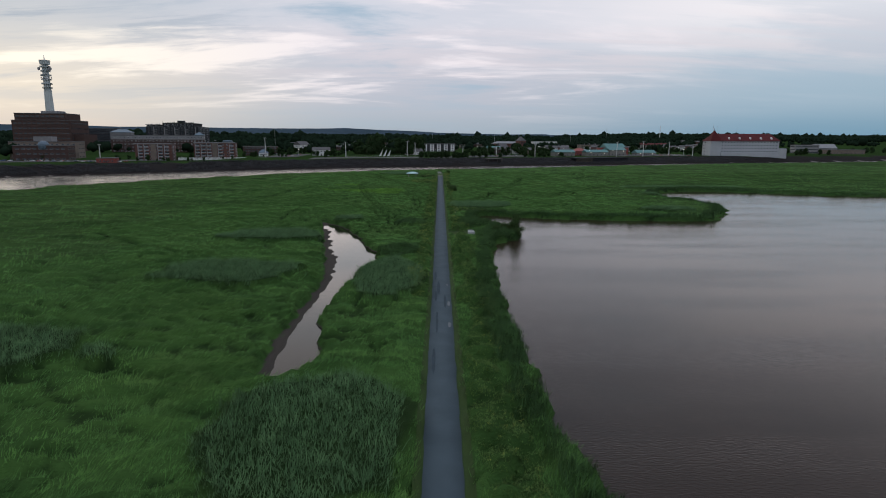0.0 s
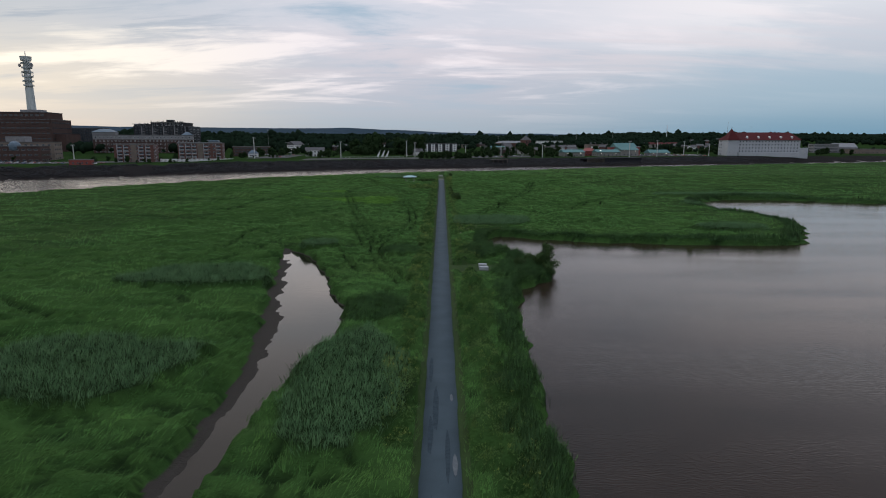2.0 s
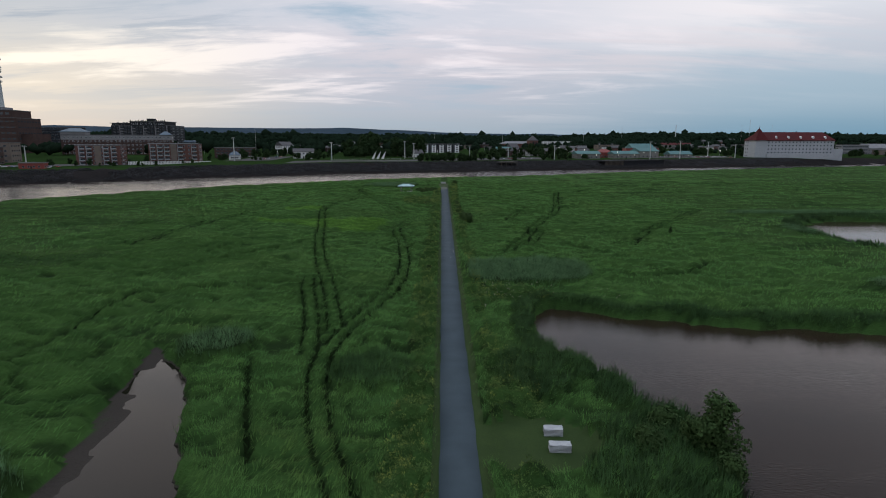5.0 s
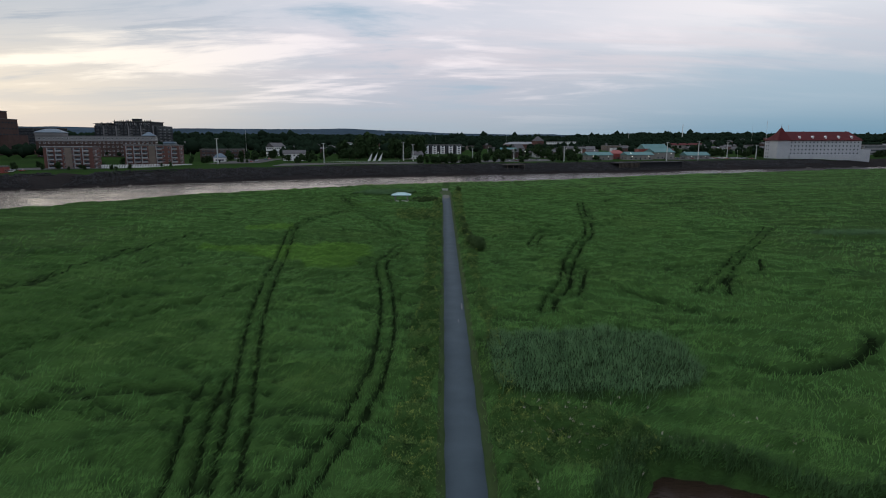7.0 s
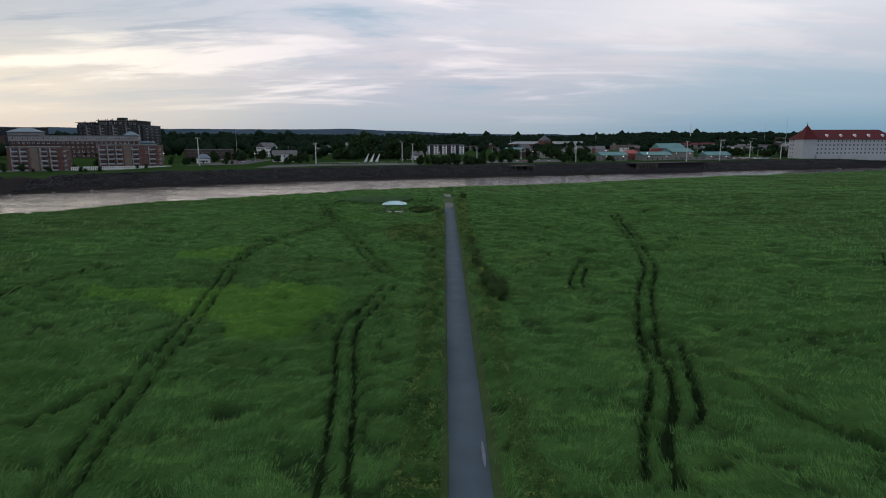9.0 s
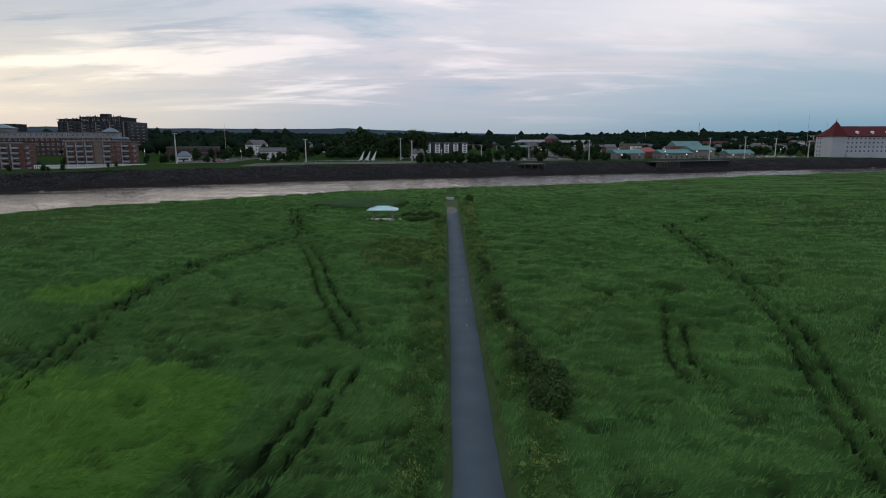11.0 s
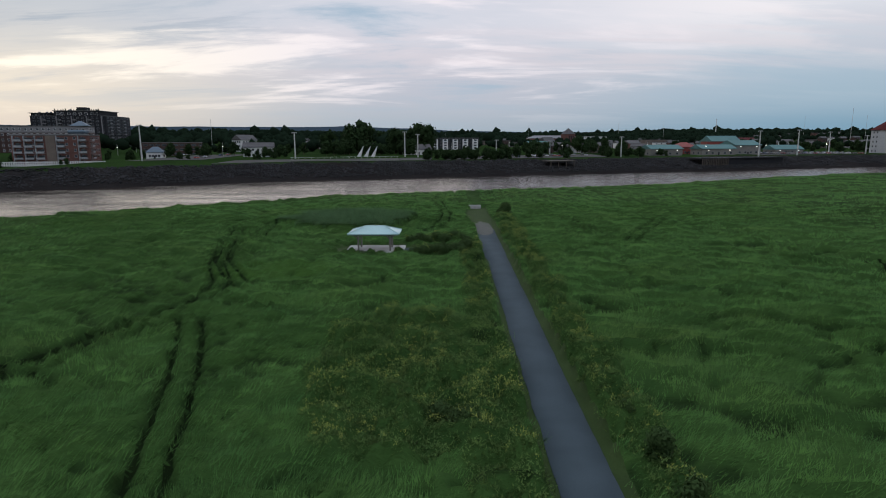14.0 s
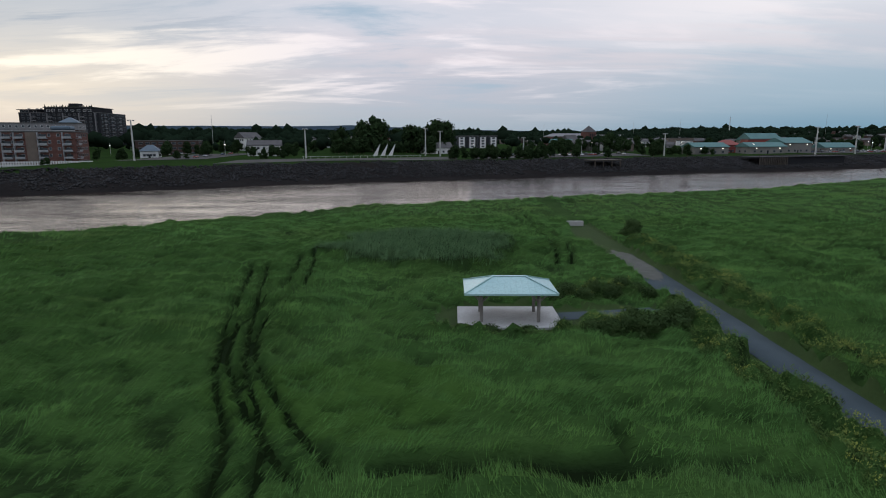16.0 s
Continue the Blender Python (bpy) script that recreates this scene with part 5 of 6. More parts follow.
for sx in (-1, 1):
    dish = part("dish", tubed(0, 0, -0.6, 0.6, 2.1, 2.4, 12), M_GREY, tower, "round grey microwave dish")
    dish.matrix_basis = pose(sx * 8.2, -2, top * 0.855, 90, 0, sx * 25)
for a_ in (0.5, 2.2, 4.0, 5.4):
    dish = part("dish", tubed(0, 0, -0.4, 0.4, 1.3, 1.5, 10), M_WHITE, tower)
    dish.matrix_basis = pose(6.4 * math.cos(a_), 6.4 * math.sin(a_), top * 0.76, 90, 0, math.degrees(a_) + 90)
part("crown_room", tubed(0, 0, top * 0.90, top * 0.945, 6.4, 7.4, 16), M_TOWER, tower)
part("antenna", tubed(0, 0, top * 0.945, top, 0.9, 0.25, 8), M_STEEL, tower)

office = building("large brown brick office block with long rows of strip windows", -535, 802, 74, 50, 40, 6, M_BROWN, 6, 12, win=(4.2, 1.9), frame_mat=M_BROWN, sides=("front", "right"), first=2.0)
part("upper_block", boxed(-34, 30, 3, 44, 40, 49), M_BROWN, office)
part("upper_roof", boxed(-34.4, 30.4, 2.6, 44.4, 49, 49.8), M_TARROOF, office)
me = window_mesh(4.4, 3.0, M_BROWN)
for i in range(10):
    o = new("window", me)
    o.parent = office
    o.matrix_basis = pose(-30.5 + i * 6.3, 2.95, 44)
part("plant_room", boxed(-6, 18, 14, 30, 49.8, 53), M_GREY, office)
part("side_wing", boxed(37, 50, 6, 44, -3, 22), M_BROWN, office)

hall = building("long tan and brown civic building with a stepped grey centre", -428, 642, 66, 22, 18, 14, M_TAN, 4, 12, win=(2.4, 1.6))
part("centre_block", boxed(-9, 8, -0.5, 16, 18.7, 24), M_GREY, hall)
front = building("brown brick offices with a small blue dome over the entrance", -404, 600, 49, 22, 15, 14, M_BROWN, 3, 9, win=(3.2, 1.6))
bm = bmesh.new()
bmesh.ops.create_uvsphere(bm, u_segments=16, v_segments=8, radius=5.5, matrix=Matrix.Translation((2, 4, 14.6)))
part("dome", bm, M_BLUEROOF, front, "blue metal dome")
building("low red-brown pavilion with a flat roof", -316, 560, 17, 9, 4.5, 14, M_REDSIGN, 1, 4)
building("dark glass office slab behind the brick blocks", -520, 905, 58, 24, 30, 8, M_DARK, 7, 12, win=(3.6, 2.6), frame_mat=M_GREY, sides=("front",))

# ---- long brick residence, condo block and apartments ----
longb = building("long brown brick residence with a pale top storey", -374, 791, 113, 26, 22, 20, M_BROWN, 5, 26, win=(1.8, 1.9), top_band=(5.0, M_GREY), frame_mat=M_WHITE, sides=("front", "right"))
gab = part("gable_roof", boxed(-56.5, -32, -1.0, 26, 22.7, 26), M_GREY, longb)
bm = bmesh.new()
hip(bm, -57.5, -31, -2, 27, 26, 30, 8)
part("tower_roof", bm, M_BLUEROOF, longb)
bm = bmesh.new()
hip(bm, 43, 57, -1, 14, 22.9, 27, 6)
part("end_roof", bm, M_BLUEROOF, longb)

condo = building("dark modern condominium block with stepped upper floors", -425, 946, 80, 56, 34, 4, M_DARK, 9, 15, win=(2.6, 1.9), frame_mat=M_GREY, first=1.3, side_bays=8)
part("centre_floor", boxed(-14, 34, -0.6, 40, 33.7, 39.5), M_DARK, condo)
part("centre_roof", boxed(-15, 35, -1.4, 41, 39.5, 40.1), M_TARROOF, condo)
part("lift_room", boxed(6, 15, 8, 18, 40.1, 44), M_DARK, condo)
part("corner_floor", boxed(-39, -19, 1, 30, 33.7, 37.2), M_DARK, condo)
part("corner_roof", boxed(-41, -18, -0.8, 31, 37.2, 37.8), M_TARROOF, condo)
pent = window_mesh(3.2, 2.6, M_WHITE)
for u in (-36, -32, -24, -10, -5, 2, 8, 14, 20, 26, 31):
    o = new("window", pent)
    o.parent = condo
    o.matrix_basis = pose(u, 0.96 if u < -18 else -0.64, 34.2 if u < -18 else 35.2)
for u in (-28, -12, 4, 20, 36):
    part("frame_fin", boxed(u - 0.35, u + 0.35, -1.5, 0.0, -2, 34), M_GREY, condo)
for k in range(8):
    for u in (-20, -4, 12, 28):
        bal = part("balcony", boxed(u - 7.4, u - 2.6, -1.5, 0.0, 3.0 + k * 3.78, 3.22 + k * 3.78), M_GREY, condo)
        part("rail", boxed(u - 7.4, u - 2.6, -1.52, -1.44, 3.4 + k * 3.78, 4.1 + k * 3.78), M_GREY, bal)
    for v_ in (9, 24, 40):
        bal = part("balcony", boxed(40.0, 41.6, v_ - 3, v_ + 3, 3.0 + k * 3.78, 3.22 + k * 3.78), M_GREY, condo)
        part("rail", boxed(41.54, 41.62, v_ - 3, v_ + 3, 3.4 + k * 3.78, 4.1 + k * 3.78), M_GREY, bal)
r_ = random.Random(8)
for i in range(17):
    u = -13 + i * 2.9 + r_.uniform(-0.6, 0.6)
    part("roof_shrub", tubed(u, 0.5, 40.1, 41.0 + r_.random() * 1.6, 0.8, 0.25, 6, r_.uniform(-0.3, 0.3)), M_LEAF, condo)
for u in (-34, -26, -22, -1, 18, 27):
    part("roof_vent", boxed(u, u + 1.6, 6, 8, 37.8 if u < -18 else 40.1, 39.0 if u < -18 else 41.6), M_GREY, condo)


def apartments(label, x, y, w, d, h, rot, storeys, bays, wall, balcony_cols):
    ob = building(label, x, y, w, d, h, rot, wall, storeys, bays, win=(1.5, 1.7), side_bays=5, frame_mat=M_PALE)
    st = h / storeys
    for k in range(storeys):
        for c in balcony_cols:
            bal = part("balcony", boxed(c - 2.2, c + 2.2, -1.6, 0.0, k * st + 0.2, k * st + 0.42), M_PALE, ob)
            part("rail", boxed(c - 2.2, c + 2.2, -1.62, -1.5, k * st + 0.6, k * st + 1.4), M_PALE, bal)
            part("patio_door", boxed(c - 1.6, c + 1.6, -0.12, 0.04, k * st + 0.42, k * st + 2.5), M_GLASS, ob)
    for k in range(storeys):
        corner = part("balcony", boxed(w / 2, w / 2 + 1.7, 0.4, 4.2, k * st + 0.2, k * st + 0.42), M_PALE, ob)
        part("rail", boxed(w / 2 + 1.6, w / 2 + 1.72, 0.4, 4.2, k * st + 0.6, k * st + 1.4), M_PALE, corner)
    part("parapet", boxed(-w / 2 - 0.4, w / 2 + 0.4, -0.4, 0.1, h + 0.7, h + 1.1), M_PALE, ob)
    part("tan_panel", boxed(-2.6, 2.6, -0.22, 0.02, 0.0, h + 0.6), M_TAN, ob)
    for c in balcony_cols:
        part("bay", boxed(c - 2.5, c - 2.25, -1.6, 0.0, 0, h), M_PALE, ob)
    return ob


apartments("brick apartment house with white balconies", -304, 629, 36, 18, 17, 11, 5, 6, M_BRICK, (-12.5, -6.5, 7, 13.5))
apt = apartments("red brick apartment house with stacked white balconies", -249, 655, 43, 18, 18, 12, 5, 9, M_BRICK, (-17.5, -11.5, -5.5, 6, 18))
part("dome", boxed(8, 18, 4, 12, 19.2, 21.5, bevel=0.8), M_BLUEROOF, apt)
fence = thing("fence", pose(-246, 640, float(town_z(-246, 640)), 0, 0, 16), "long white picket fence below the apartments", "fence")
for sgn in (0.5, 2.0):
    part("rail", boxed(-34, 34, -0.06, 0.06, sgn, sgn + 0.35), M_WHITE, fence)
pk = part("picket", boxed(-0.35, 0.35, -0.04, 0.04, -0.3, 2.6), M_WHITE, fence)
pk.matrix_basis = pose(-34, 0, 0)
for i in range(1, 57):
    share(pk, fence, pose(-34 + i * 1.21, 0, 0))

# ---- houses near the river ----
building("tall white gabled town house", -191, 839, 17, 14, 10.5, 55, M_WHITE, 3, 5, "gable", M_SHINGLE, rise=5, name="house", category="house")
building("old white two-storey farmhouse with a grey roof", -145, 722, 21, 10, 7, 12, M_WHITE, 2, 5, "gable", M_SHINGLE, rise=3.6, name="house", category="house")
building("small white cottage with a blue hipped roof", -209, 700, 10.5, 9, 4.2, 15, M_WHITE, 1, 4, "hip", M_BLUEROOF, rise=4.0, name="house", category="house")
building("low brown brick commercial building with ribbon windows", -237, 782, 44, 18, 11, 14, M_BROWN, 3, 9, win=(3.2, 1.6))
building("white gabled clubhouse beside the plaza", -33, 782, 22, 12, 4.5, 20, M_WHITE, 1, 5, "gable", M_SHINGLE, rise=4.5, name="house", category="house")
row = building("row of dark brick townhouses with white bay panels", -3, 950, 54, 14, 12.5, 6, M_DARK, 4, 12, win=(1.6, 1.7))
for i in range(5):
    part("bay_panel", boxed(-24 + i * 11, -18 + i * 11, -0.7, 0.05, 0.5, 11.5), M_WHITE, row)
    for k in range(4):
        part("bay_window", boxed(-22.4 + i * 11, -19.6 + i * 11, -0.78, -0.6, 1.4 + k * 2.8, 2.9 + k * 2.8), M_GLASS, row)

church = thing("brick_tower", pose(147, 1081, float(town_z(147, 1081)), 0, 0, 30), "square red brick tower with a pyramid roof", "tower")
part("wall", boxed(-6.5, 6.5, -6.5, 6.5, -4, 17), M_BRICK, church)
bm = bmesh.new()
hip(bm, -7, 7, -7, 7, 17.2, 25, 6.99)
part("roof", bm, M_SHINGLE, church)
for sx in (-3, 0, 3):
    part("louvre", boxed(sx - 0.8, sx + 0.8, -6.6, -6.4, 11, 15), M_DARK, church)
building("long low brick hall with pale clerestory roofs", 128, 1092, 60, 20, 12, 8, M_BRICK, 2, 12, "hip", M_GREY, rise=4)
building("small grey shop with a sea-green roof", 82, 900, 20, 14, 6, 5, M_GREY, 1, 5, "gable", M_GREENROOF, rise=4)
building("white storefront with a broad sign band", 112, 935, 22, 12, 6, 5, M_WHITE, 1, 5, top_band=(1.6, M_REDSIGN))
building("pale grey gabled house", 104, 960, 14, 12, 8, 30, M_GREY, 2, 3, "gable", M_SHINGLE, rise=6, name="house", category="house")


# ---- market halls with green roofs and the timber pier ----
def market(x, y, w, d, h, rot, rise, label="beige market hall with a sea-green metal roof"):
    ob = building(label, x, y, w, d, h, rot, M_CREAM, 1, max(3, int(w / 6)), "gable", M_GREENROOF, win=(2.0, 1.6), rise=rise, group="market halls", over=0.9)
    for sx in (-w * 0.32, w * 0.32):
        part("wall_lamp", boxed(sx - 0.3, sx + 0.3, -0.5, -0.05, h - 1.2, h - 0.7), M_LIT, ob, "lit white wall lamp")
    return ob


market(162, 764, 27, 16, 5.4, 12, 3.4)
market(206, 772, 30, 15, 5.2, 12, 3.4)
market(238, 790, 24, 20, 7.6, 14, 4.2)
market(262, 880, 30, 22, 9, 10, 6.5, "large beige hall with a steep sea-green roof")
market(284, 812, 28, 14, 3.8, 12, 4.0)
building("low red-panelled pavilion between the market halls", 188, 790, 16, 12, 6.0, 12, M_REDSIGN, 1, 4, "hip", M_REDSIGN, rise=4.0)
building("shop with a wide red sign wall", 250, 850, 44, 10, 10, 8, M_REDSIGN, 1, 5)
pier = thing("pier", pose(170, 706, 0, 0, 0, 22), "weathered timber pier and bulkhead on the river bank", "pier")
part("deck", boxed(-12, 66, -6, 8, 4.9, 5.4), M_DARK, pier, "dark planked deck")
pile = part("pile", tubed(0, 0, -5, 5.0, 0.45, 0.42, 7), M_TIMBER, pier)
pile.matrix_basis = pose(-11.5, -6, 0)
for i in range(1, 16):
    share(pile, pier, pose(-11.5 + i * 1.5, -6, 0))
part("bulkhead", boxed(12.5, 64, -4.6, -4.0, -3, 4.9), M_DARK, pier, "dark sheet-pile wall")
for i in range(14):
    part("rail_post", boxed(-11.9 + i * 6, -11.6 + i * 6, -5.8, -5.5, 5.4, 6.5), M_TIMBER, pier)
part("rail", boxed(-12, 66, -5.75, -5.6, 6.3, 6.5), M_TIMBER, pier)
outlook = thing("viewing_platform", pose(60, 668, 0, 0, 0, 22), "small timber viewing platform on the far bank", "platform")
part("deck", boxed(-9, 9, -6, 4, 4.6, 5.1), M_TIMBER, outlook)
part("rail", boxed(-9, 9, -6, -5.8, 6.0, 6.2), M_TIMBER, outlook)
for i in range(4):
    part("leg", boxed(-8.5 + i * 5.5, -8 + i * 5.5, -5.5, -5, -1, 4.6), M_TIMBER, outlook)

# ---- the long hotel with a red roof ----
hz = float(town_z(412, 820)) - 0.5
hotel = building("long cream hotel with a steep dark red roof", 424, 822, 97, 24, 20.5, 1.5, M_HOTEL, 5, 22, base=hz, win=(1.5, 1.6), sides=("front", "left"), first=1.8)
bm = bmesh.new()
hip(bm, -49.5, 49.5, -1, 25, 21.2, 31, 9)
part("main_roof", bm, M_REDROOF, hotel, "dark red metal roof")
part("corner_tower", boxed(-49.5, -35.5, -2.5, 12, -3, 21), M_HOTEL, hotel)
bm = bmesh.new()
hip(bm, -50.5, -34.5, -3.5, 13, 21.2, 36, 7.99)
part("tower_roof", bm, M_REDROOF, hotel)
part("finial", tubed(-42.5, 4.7, 35.5, 38.5, 0.35, 0.1, 6), M_REDROOF, hotel)
for i in range(5):
    u = -22 + i * 15
    dm = part("dormer", boxed(u - 0.9, u + 0.9, 1.6, 6, 23, 24.6), M_WHITE, hotel)
    bm = bmesh.new()
    v = [bm.verts.new(p) for p in ((u - 1.3, 1.4, 24.6), (u + 1.3, 1.4, 24.6), (u, 1.4, 26.2), (u - 1.3, 8, 24.6), (u + 1.3, 8, 24.6), (u, 8, 26.2))]
    for q in ((0, 1, 2), (0, 2, 5, 3), (2, 1, 4, 5), (3, 5, 4)):
        bm.faces.new([v[j] for j in q])
    part("dormer_roof", bm, M_WHITE, dm)
part("annex", boxed(48.6, 60, 0, 20, -3, 11), M_HOTEL, hotel)
part("arcade", boxed(-35, 46, -4, 0, -1, 5), M_HOTEL, hotel)
building("wide pale office building with bands of windows", 622, 1000, 38, 18, 14, -6, M_GREY, 3, 14, win=(3.0, 1.8))
building("pale gabled sports hall", 660, 1008, 34, 24, 9, -8, M_GREY, 2, 8, "gable", M_GREY, rise=7)
building("low tan warehouse with a flat roof", 668, 968, 58, 20, 7, -4, M_TAN, 1, 10)
building("pale apartment slab on the rise behind the market", 235, 1330, 56, 14, 13, 4, M_WHITE, 4, 14)
building("long low red-roofed store", 470, 1290, 60, 22, 8, 0, M_CREAM, 1, 8, "gable", M_REDROOF, rise=4)
building("beige store among the trees", 300, 1180, 40, 22, 9, 4, M_TAN, 2, 8)

# ---- sail sculpture and plaza wall ----
for i in range(3):
    bm = bmesh.new()
    v = [bm.verts.new(p) for p in ((-1.6, -0.35, 0), (1.4, -0.35, 0), (1.4, 0.35, 0), (-1.6, 0.35, 0), (3.4, -0.08, 8.0), (3.6, 0.08, 8.0))]
    for q in ((3, 2, 1, 0), (0, 1, 4), (1, 2, 5, 4), (2, 3, 5), (3, 0, 4, 5)):
        bm.faces.new([v[j] for j in q])
    sail = part("sail_sculpture", bm, M_WHITE, None)
    sail.matrix_basis = pose(-74.5 + i * 5.0, 734 + i * 0.8, float(town_z(-75, 734)) - 0.2)
    tagged(sail, "leaning white steel sail of a riverside sculpture", "sculpture", "three sails on the plaza")
wallb = thing("plaza_wall", pose(-72, 668, 0, 0, 0, 22), "low pale concrete wall round the riverside plaza", "wall")
part("wall", boxed(-34, 34, -0.6, 0.6, 3.6, 6.2), M_CREAM, wallb)
bm = bmesh.new()
v = [bm.verts.new(p) for p in ((-36, -7, 3.2), (38, -7, 3.2), (34, -0.6, 5.2), (-34, -0.6, 5.2), (-36, -7, -1), (38, -7, -1), (34, -0.6, -1), (-34, -0.6, -1))]
for q in ((0, 1, 2, 3), (4, 5, 1, 0), (5, 6, 2, 1), (7, 4, 0, 3), (6, 7, 3, 2)):
    bm.faces.new([v[j] for j in q])
part("terrace", bm, M_CREAM, wallb, "sloping stone terrace below the wall")
for i in range(18):
    part("rail_post", boxed(-33.5 + i * 3.9, -33.3 + i * 3.9, -0.1, 0.1, 6.4, 7.5), M_STEEL, wallb)
part("rail", boxed(-34, 34, -0.08, 0.08, 7.4, 7.55), M_STEEL, wallb)


# ---- poles and masts ----
def pole(x, y, top_z, r, label, mat, arm=True, name="light_pole", category="pole"):
    z0 = float(town_z(x, y)) - 0.3
    ob = thing(name, pose(x, y, z0), label, category, "poles along the far bank" if arm else "")
    part("shaft", tubed(0, 0, 0, top_z - z0, r, r * 0.6, 8), mat, ob)
    if arm:
        part("arm", boxed(-1.6, 1.6, -0.12, 0.12, top_z - z0 - 0.3, top_z - z0), mat, ob)
        for s in (-1, 1):
            part("lamp_head", boxed(s * 1.4 - 0.35, s * 1.4 + 0.35, -0.3, 0.3, top_z - z0 - 0.7, top_z - z0 - 0.3), M_GREY, ob)
    return ob


for px, py_, tz in ((-192, 651, 27), (-110, 690, 23), (-41, 739, 24), (-31, 733, 22), (222, 742, 24), (262, 762, 25), (118, 735, 20), (-330, 575, 20), (310, 800, 24), (345, 806, 21), (30, 780, 18), (75, 790, 17)):
    pole(px, py_, tz, 0.55, "tall pale metal light pole on the far bank", M_STEEL)
pole(717, 1935, 75, 1.3, "tall white telecom mast with antennas", M_WHITE, name="telecom_mast", category="mast")
for px, py_, tz in ((-250, 900, 46), (460, 1000, 62), (330, 1500, 58), (110, 1200, 46), (560, 1120, 58), (700, 1500, 70), (-20, 1600, 52), (420, 1500, 64)):
    pole(px, py_, tz - 6, 0.22, "thin steel radio mast above the town", M_STEEL, False, "radio_mast", "mast")
for i in range(26):
    r_ = random.Random(900 + i)
    px = r_.uniform(-330, 420)
    py_ = float(np.interp(px, FOOT_X, FOOT_Y)) + r_.uniform(60, 420)
    ob = pole(px, py_, float(town_z(px, py_)) + r_.uniform(7, 10), 0.16, "street lamp with a small lit head", M_STEEL, False, "street_lamp", "lamp")
    part("lamp_head", boxed(-0.35, 0.35, -0.5, 0.2, 7.0, 7.3), M_LIT, ob)

# ---- scattered houses ----
r_ = random.Random(77)
WALLS = [M_WHITE, M_CREAM, M_GREY, M_TAN, M_BRICK, M_BROWN, M_WHITE]
TONES = {M_WHITE: "white", M_CREAM: "cream", M_GREY: "grey", M_TAN: "tan", M_BRICK: "red brick", M_BROWN: "brown brick"}
placed = 0
while placed < 150:
    d = 170 + 700 * r_.random() ** 1.6
    px = r_.uniform(-0.62, 0.70) * (d + 560)
    py_ = float(np.interp(px, FOOT_X, FOOT_Y)) + d
    if (px < -200 and d < 480) or (130 < px < 480 and d < 240) or (-230 < px < 60 and d < 345):
        continue
    w_ = r_.choice(WALLS)
    st = r_.choice((1, 2, 2))
    flat = r_.random() < 0.25
    building(f"{TONES[w_]} house with a {'flat' if flat else 'dark pitched'} roof among trees", px, py_, r_.uniform(9, 16) * (1.5 if flat else 1), r_.uniform(8, 12), st * 3.0 + 0.5, r_.uniform(-30, 40), w_, st, 3,
             "flat" if flat else "gable", M_SHINGLE, rise=r_.uniform(2.5, 4), win=(1.4, 1.4), name="house", category="house", group="houses of the town", sides=("front",))
    placed += 1


# ---- parked cars ----
def car(m, paint, label):
    ob = thing("car", m, label, "car", "parked cars")
    bm = boxed(-2.2, 2.2, -0.9, 0.9, 0.35, 0.95, bevel=0.12)
    part("body", bm, paint, ob)
    bm = bmesh.new()
    v = [bm.verts.new(p) for p in ((-1.7, -0.8, 0.93), (1.2, -0.8, 0.93), (1.2, 0.8, 0.93), (-1.7, 0.8, 0.93), (-1.2, -0.65, 1.5), (0.5, -0.65, 1.5), (0.5, 0.65, 1.5), (-1.2, 0.65, 1.5))]
    for q in ((4, 5, 6, 7), (0, 1, 5, 4), (1, 2, 6, 5), (2, 3, 7, 6), (3, 0, 4, 7)):
        f_ = bm.faces.new([v[j] for j in q])
        f_.material_index = 0 if q == (4, 5, 6, 7) else 1
    part("cabin", bm, [paint, M_GLASS], ob)
    for sx in (-1.35, 1.35):
        for sy in (-0.85, 0.85):
            w_ = part("wheel", tubed(0, 0, -0.1, 0.1, 0.33, 0.33, 10), M_TYRE, ob)
            w_.matrix_basis = pose(sx, sy, 0.33, 90)
    return ob


PAINTS = [(material("white_car_paint", (0.6, 0.6, 0.62), rough=0.3, scale=0.5, coat=0.5), "white"), (material("silver_car_paint", (0.35, 0.36, 0.38), rough=0.3, scale=0.5, coat=0.5), "silver"),
          (material("black_car_paint", (0.03, 0.03, 0.035), rough=0.3, scale=0.5, coat=0.5), "black"), (material("red_car_paint", (0.3, 0.03, 0.03), rough=0.3, scale=0.5, coat=0.5), "red"),
          (material("blue_car_paint", (0.05, 0.09, 0.2), rough=0.3, scale=0.5, coat=0.5), "blue")]
cars = [car(pose(0, 722, 0), p, f"parked {c} passenger car on the asphalt lot") for p, c in PAINTS]
spots = [(-4 + i * 5.2 + (i % 3), 735 + j * 14) for i in range(20) for j in range(2)] + [(240 + i * 5.4, 800 + j * 16) for i in range(19) for j in range(3)] + [(-470 + i * 7, 570 + j * 12) for i in range(24) for j in range(2)] + \
        [(-226 + i * 4.5, 740) for i in range(10)] + [(-176, 690 + i * 14) for i in range(5)]
for i, (px, py_) in enumerate(spots):
    py_ += float(np.interp(px, FOOT_X, FOOT_Y) - np.interp({True: 50, False: px}[0 <= px < 110], FOOT_X, FOOT_Y)) if 0 <= px < 110 else 0
    m = pose(px, py_, float(town_z(px, py_)) + 0.14, 0, 0, r_.choice((90, 90, 88, 100)))
    if i < 5:
        cars[i].matrix_basis = m
    elif r_.random() < 0.8:
        copy_thing(cars[r_.choice((0, 0, 1, 1, 2, 2, 3, 4))], m)

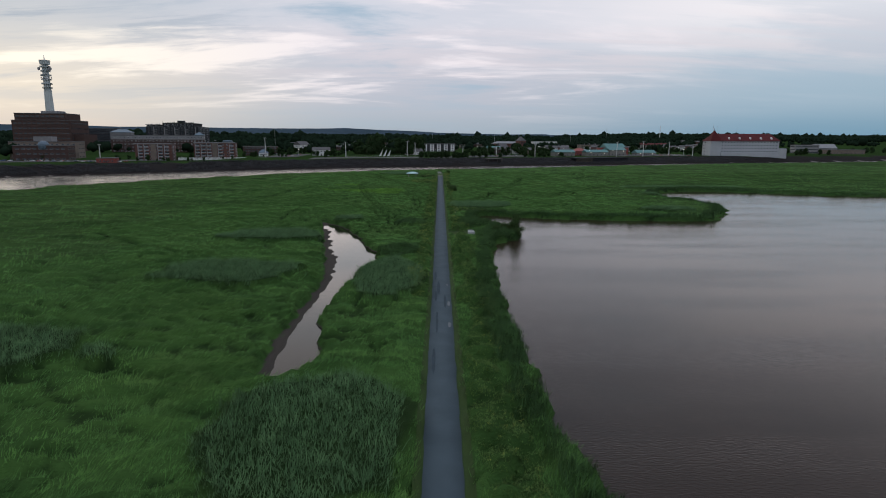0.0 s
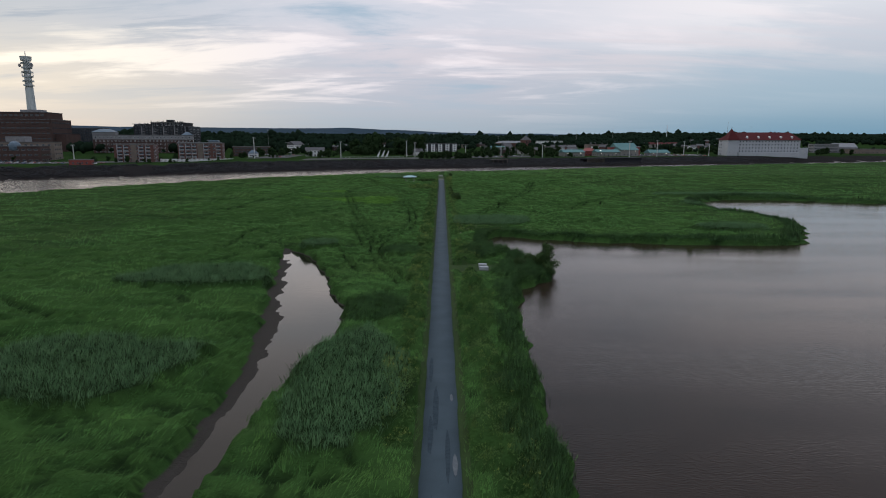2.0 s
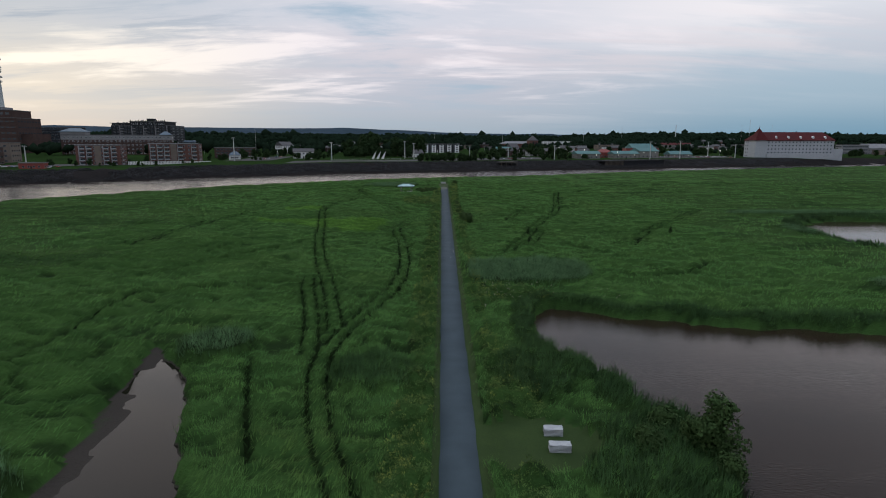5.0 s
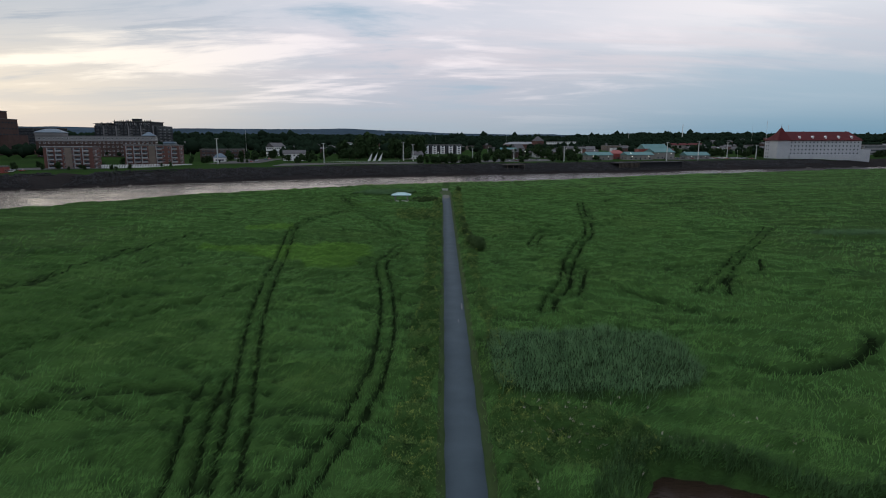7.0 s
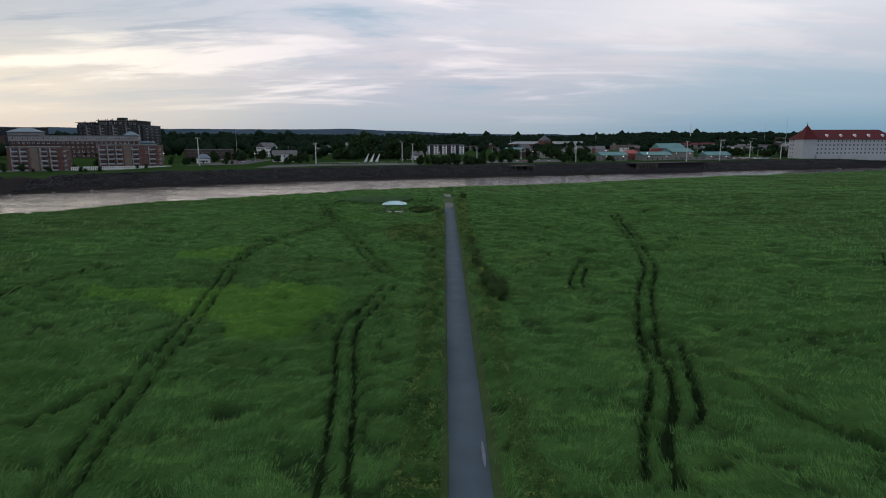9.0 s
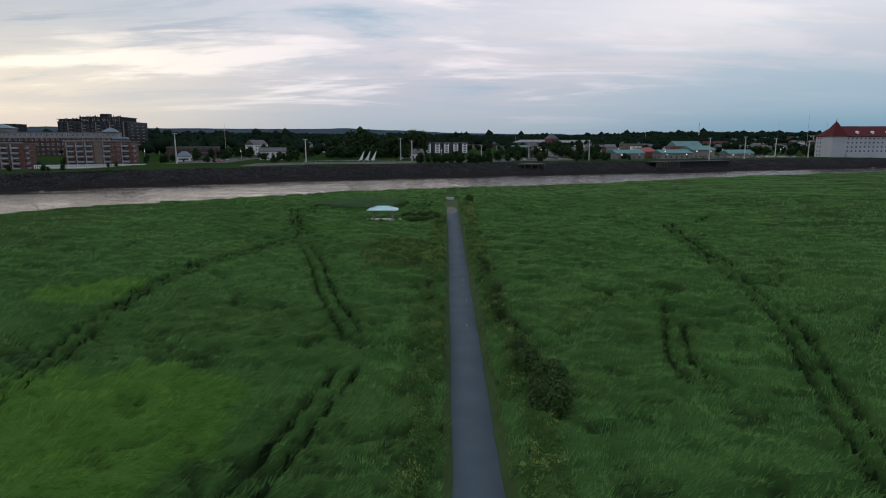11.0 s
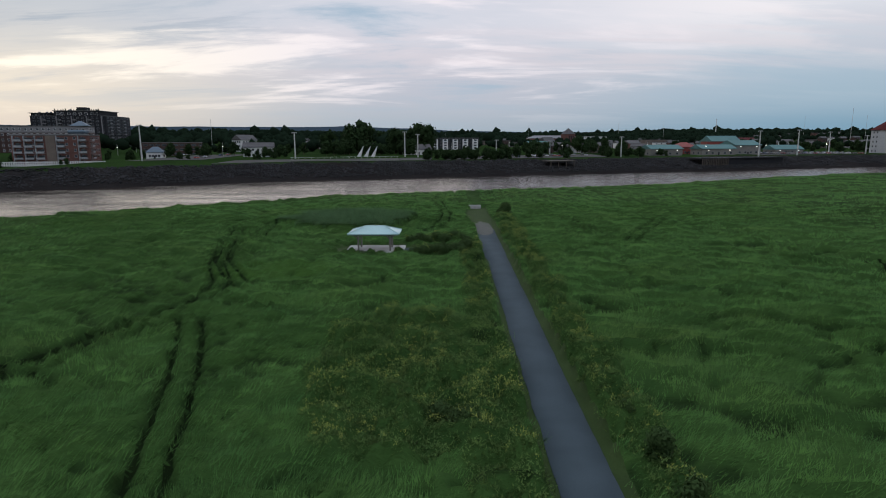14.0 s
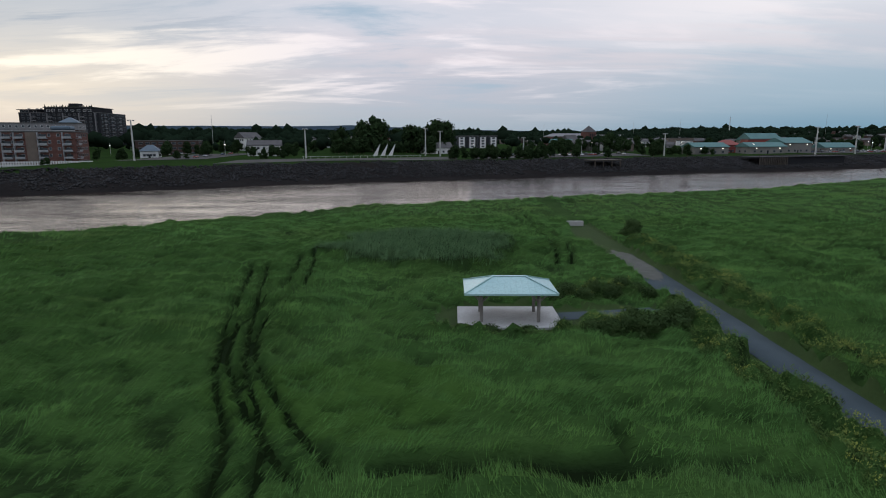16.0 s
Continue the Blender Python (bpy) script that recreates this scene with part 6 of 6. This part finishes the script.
# ---- trees of the town ----
protos = []
for i in range(6):
    protos.append(tree(pose(-150 + i * 30, 700, 0), 12, 4.6 + 0.5 * (i % 3), 60 + i, 560, 0.56, "leafy dark green street tree", "tree", "tree", "trees of the town"))
TREES = []
r_ = random.Random(31)


def grove(x0, x1, y0, y1, n, s0, s1):
    for _ in range(n):
        TREES.append((r_.uniform(x0, x1), r_.uniform(y0, y1), r_.uniform(s0, s1)))


grove(-112, -28, 800, 850, 24, 1.5, 2.15)
grove(-180, -110, 800, 860, 16, 1.0, 1.5)
grove(-175, -20, 770, 800, 16, 0.6, 1.0)
grove(-228, -200, 745, 775, 4, 0.6, 0.9)
grove(-230, -150, 720, 735, 7, 0.5, 0.9)
grove(-20, 90, 775, 800, 9, 0.35, 0.6)
grove(-26, 34, 678, 696, 30, 0.42, 0.72)
grove(-330, -215, 596, 650, 14, 0.25, 0.42)
grove(-215, -120, 668, 690, 9, 0.25, 0.5)
grove(60, 160, 735, 760, 12, 0.4, 0.7)
grove(-230, -120, 700, 790, 26, 0.45, 0.85)
grove(-128, -30, 750, 795, 20, 0.7, 1.15)
grove(35, 150, 765, 900, 30, 0.55, 1.0)
grove(330, 420, 850, 930, 16, 0.6, 0.9)
grove(-340, -270, 660, 720, 10, 0.5, 0.8)
grove(-10, 130, 700, 715, 7, 0.4, 0.7)
grove(90, 140, 830, 900, 10, 0.8, 1.3)
grove(-330, -200, 770, 850, 26, 0.9, 1.4)
grove(-470, -320, 700, 760, 14, 0.6, 1.0)
grove(-480, -300, 585, 640, 10, 0.5, 0.8)
grove(40, 130, 900, 1050, 20, 0.8, 1.2)
grove(-200, -45, 880, 1000, 34, 0.8, 1.3)
grove(-40, 60, 970, 1060, 16, 0.8, 1.2)
grove(480, 580, 870, 930, 16, 0.6, 0.9)
grove(690, 780, 960, 1050, 10, 0.7, 1.0)
grove(260, 480, 900, 1000, 26, 0.7, 1.0)
grove(-320, -200, 660, 690, 5, 0.4, 0.6)
grove(-560, -440, 690, 760, 14, 0.7, 1.1)
grove(130, 300, 920, 1100, 30, 0.7, 1.1)
# the rows nearest the river stand singly; those behind belong to the woods
TREES = sorted(TREES, key=lambda t: t[1] - float(np.interp(t[0], FOOT_X, FOOT_Y)))[:285]
for i, (px, py_, sc) in enumerate(TREES):
    m = pose(px, py_, float(town_z(px, py_)) - 0.3, 0, 0, r_.uniform(0, 360))
    if i < 6:
        protos[i].matrix_basis = m @ Matrix.Scale(sc, 4)
    else:
        o = copy_thing(protos[i % 6], m)
        o.scale = (sc * r_.uniform(0.9, 1.15), sc * r_.uniform(0.9, 1.15), sc * r_.uniform(0.85, 1.1))
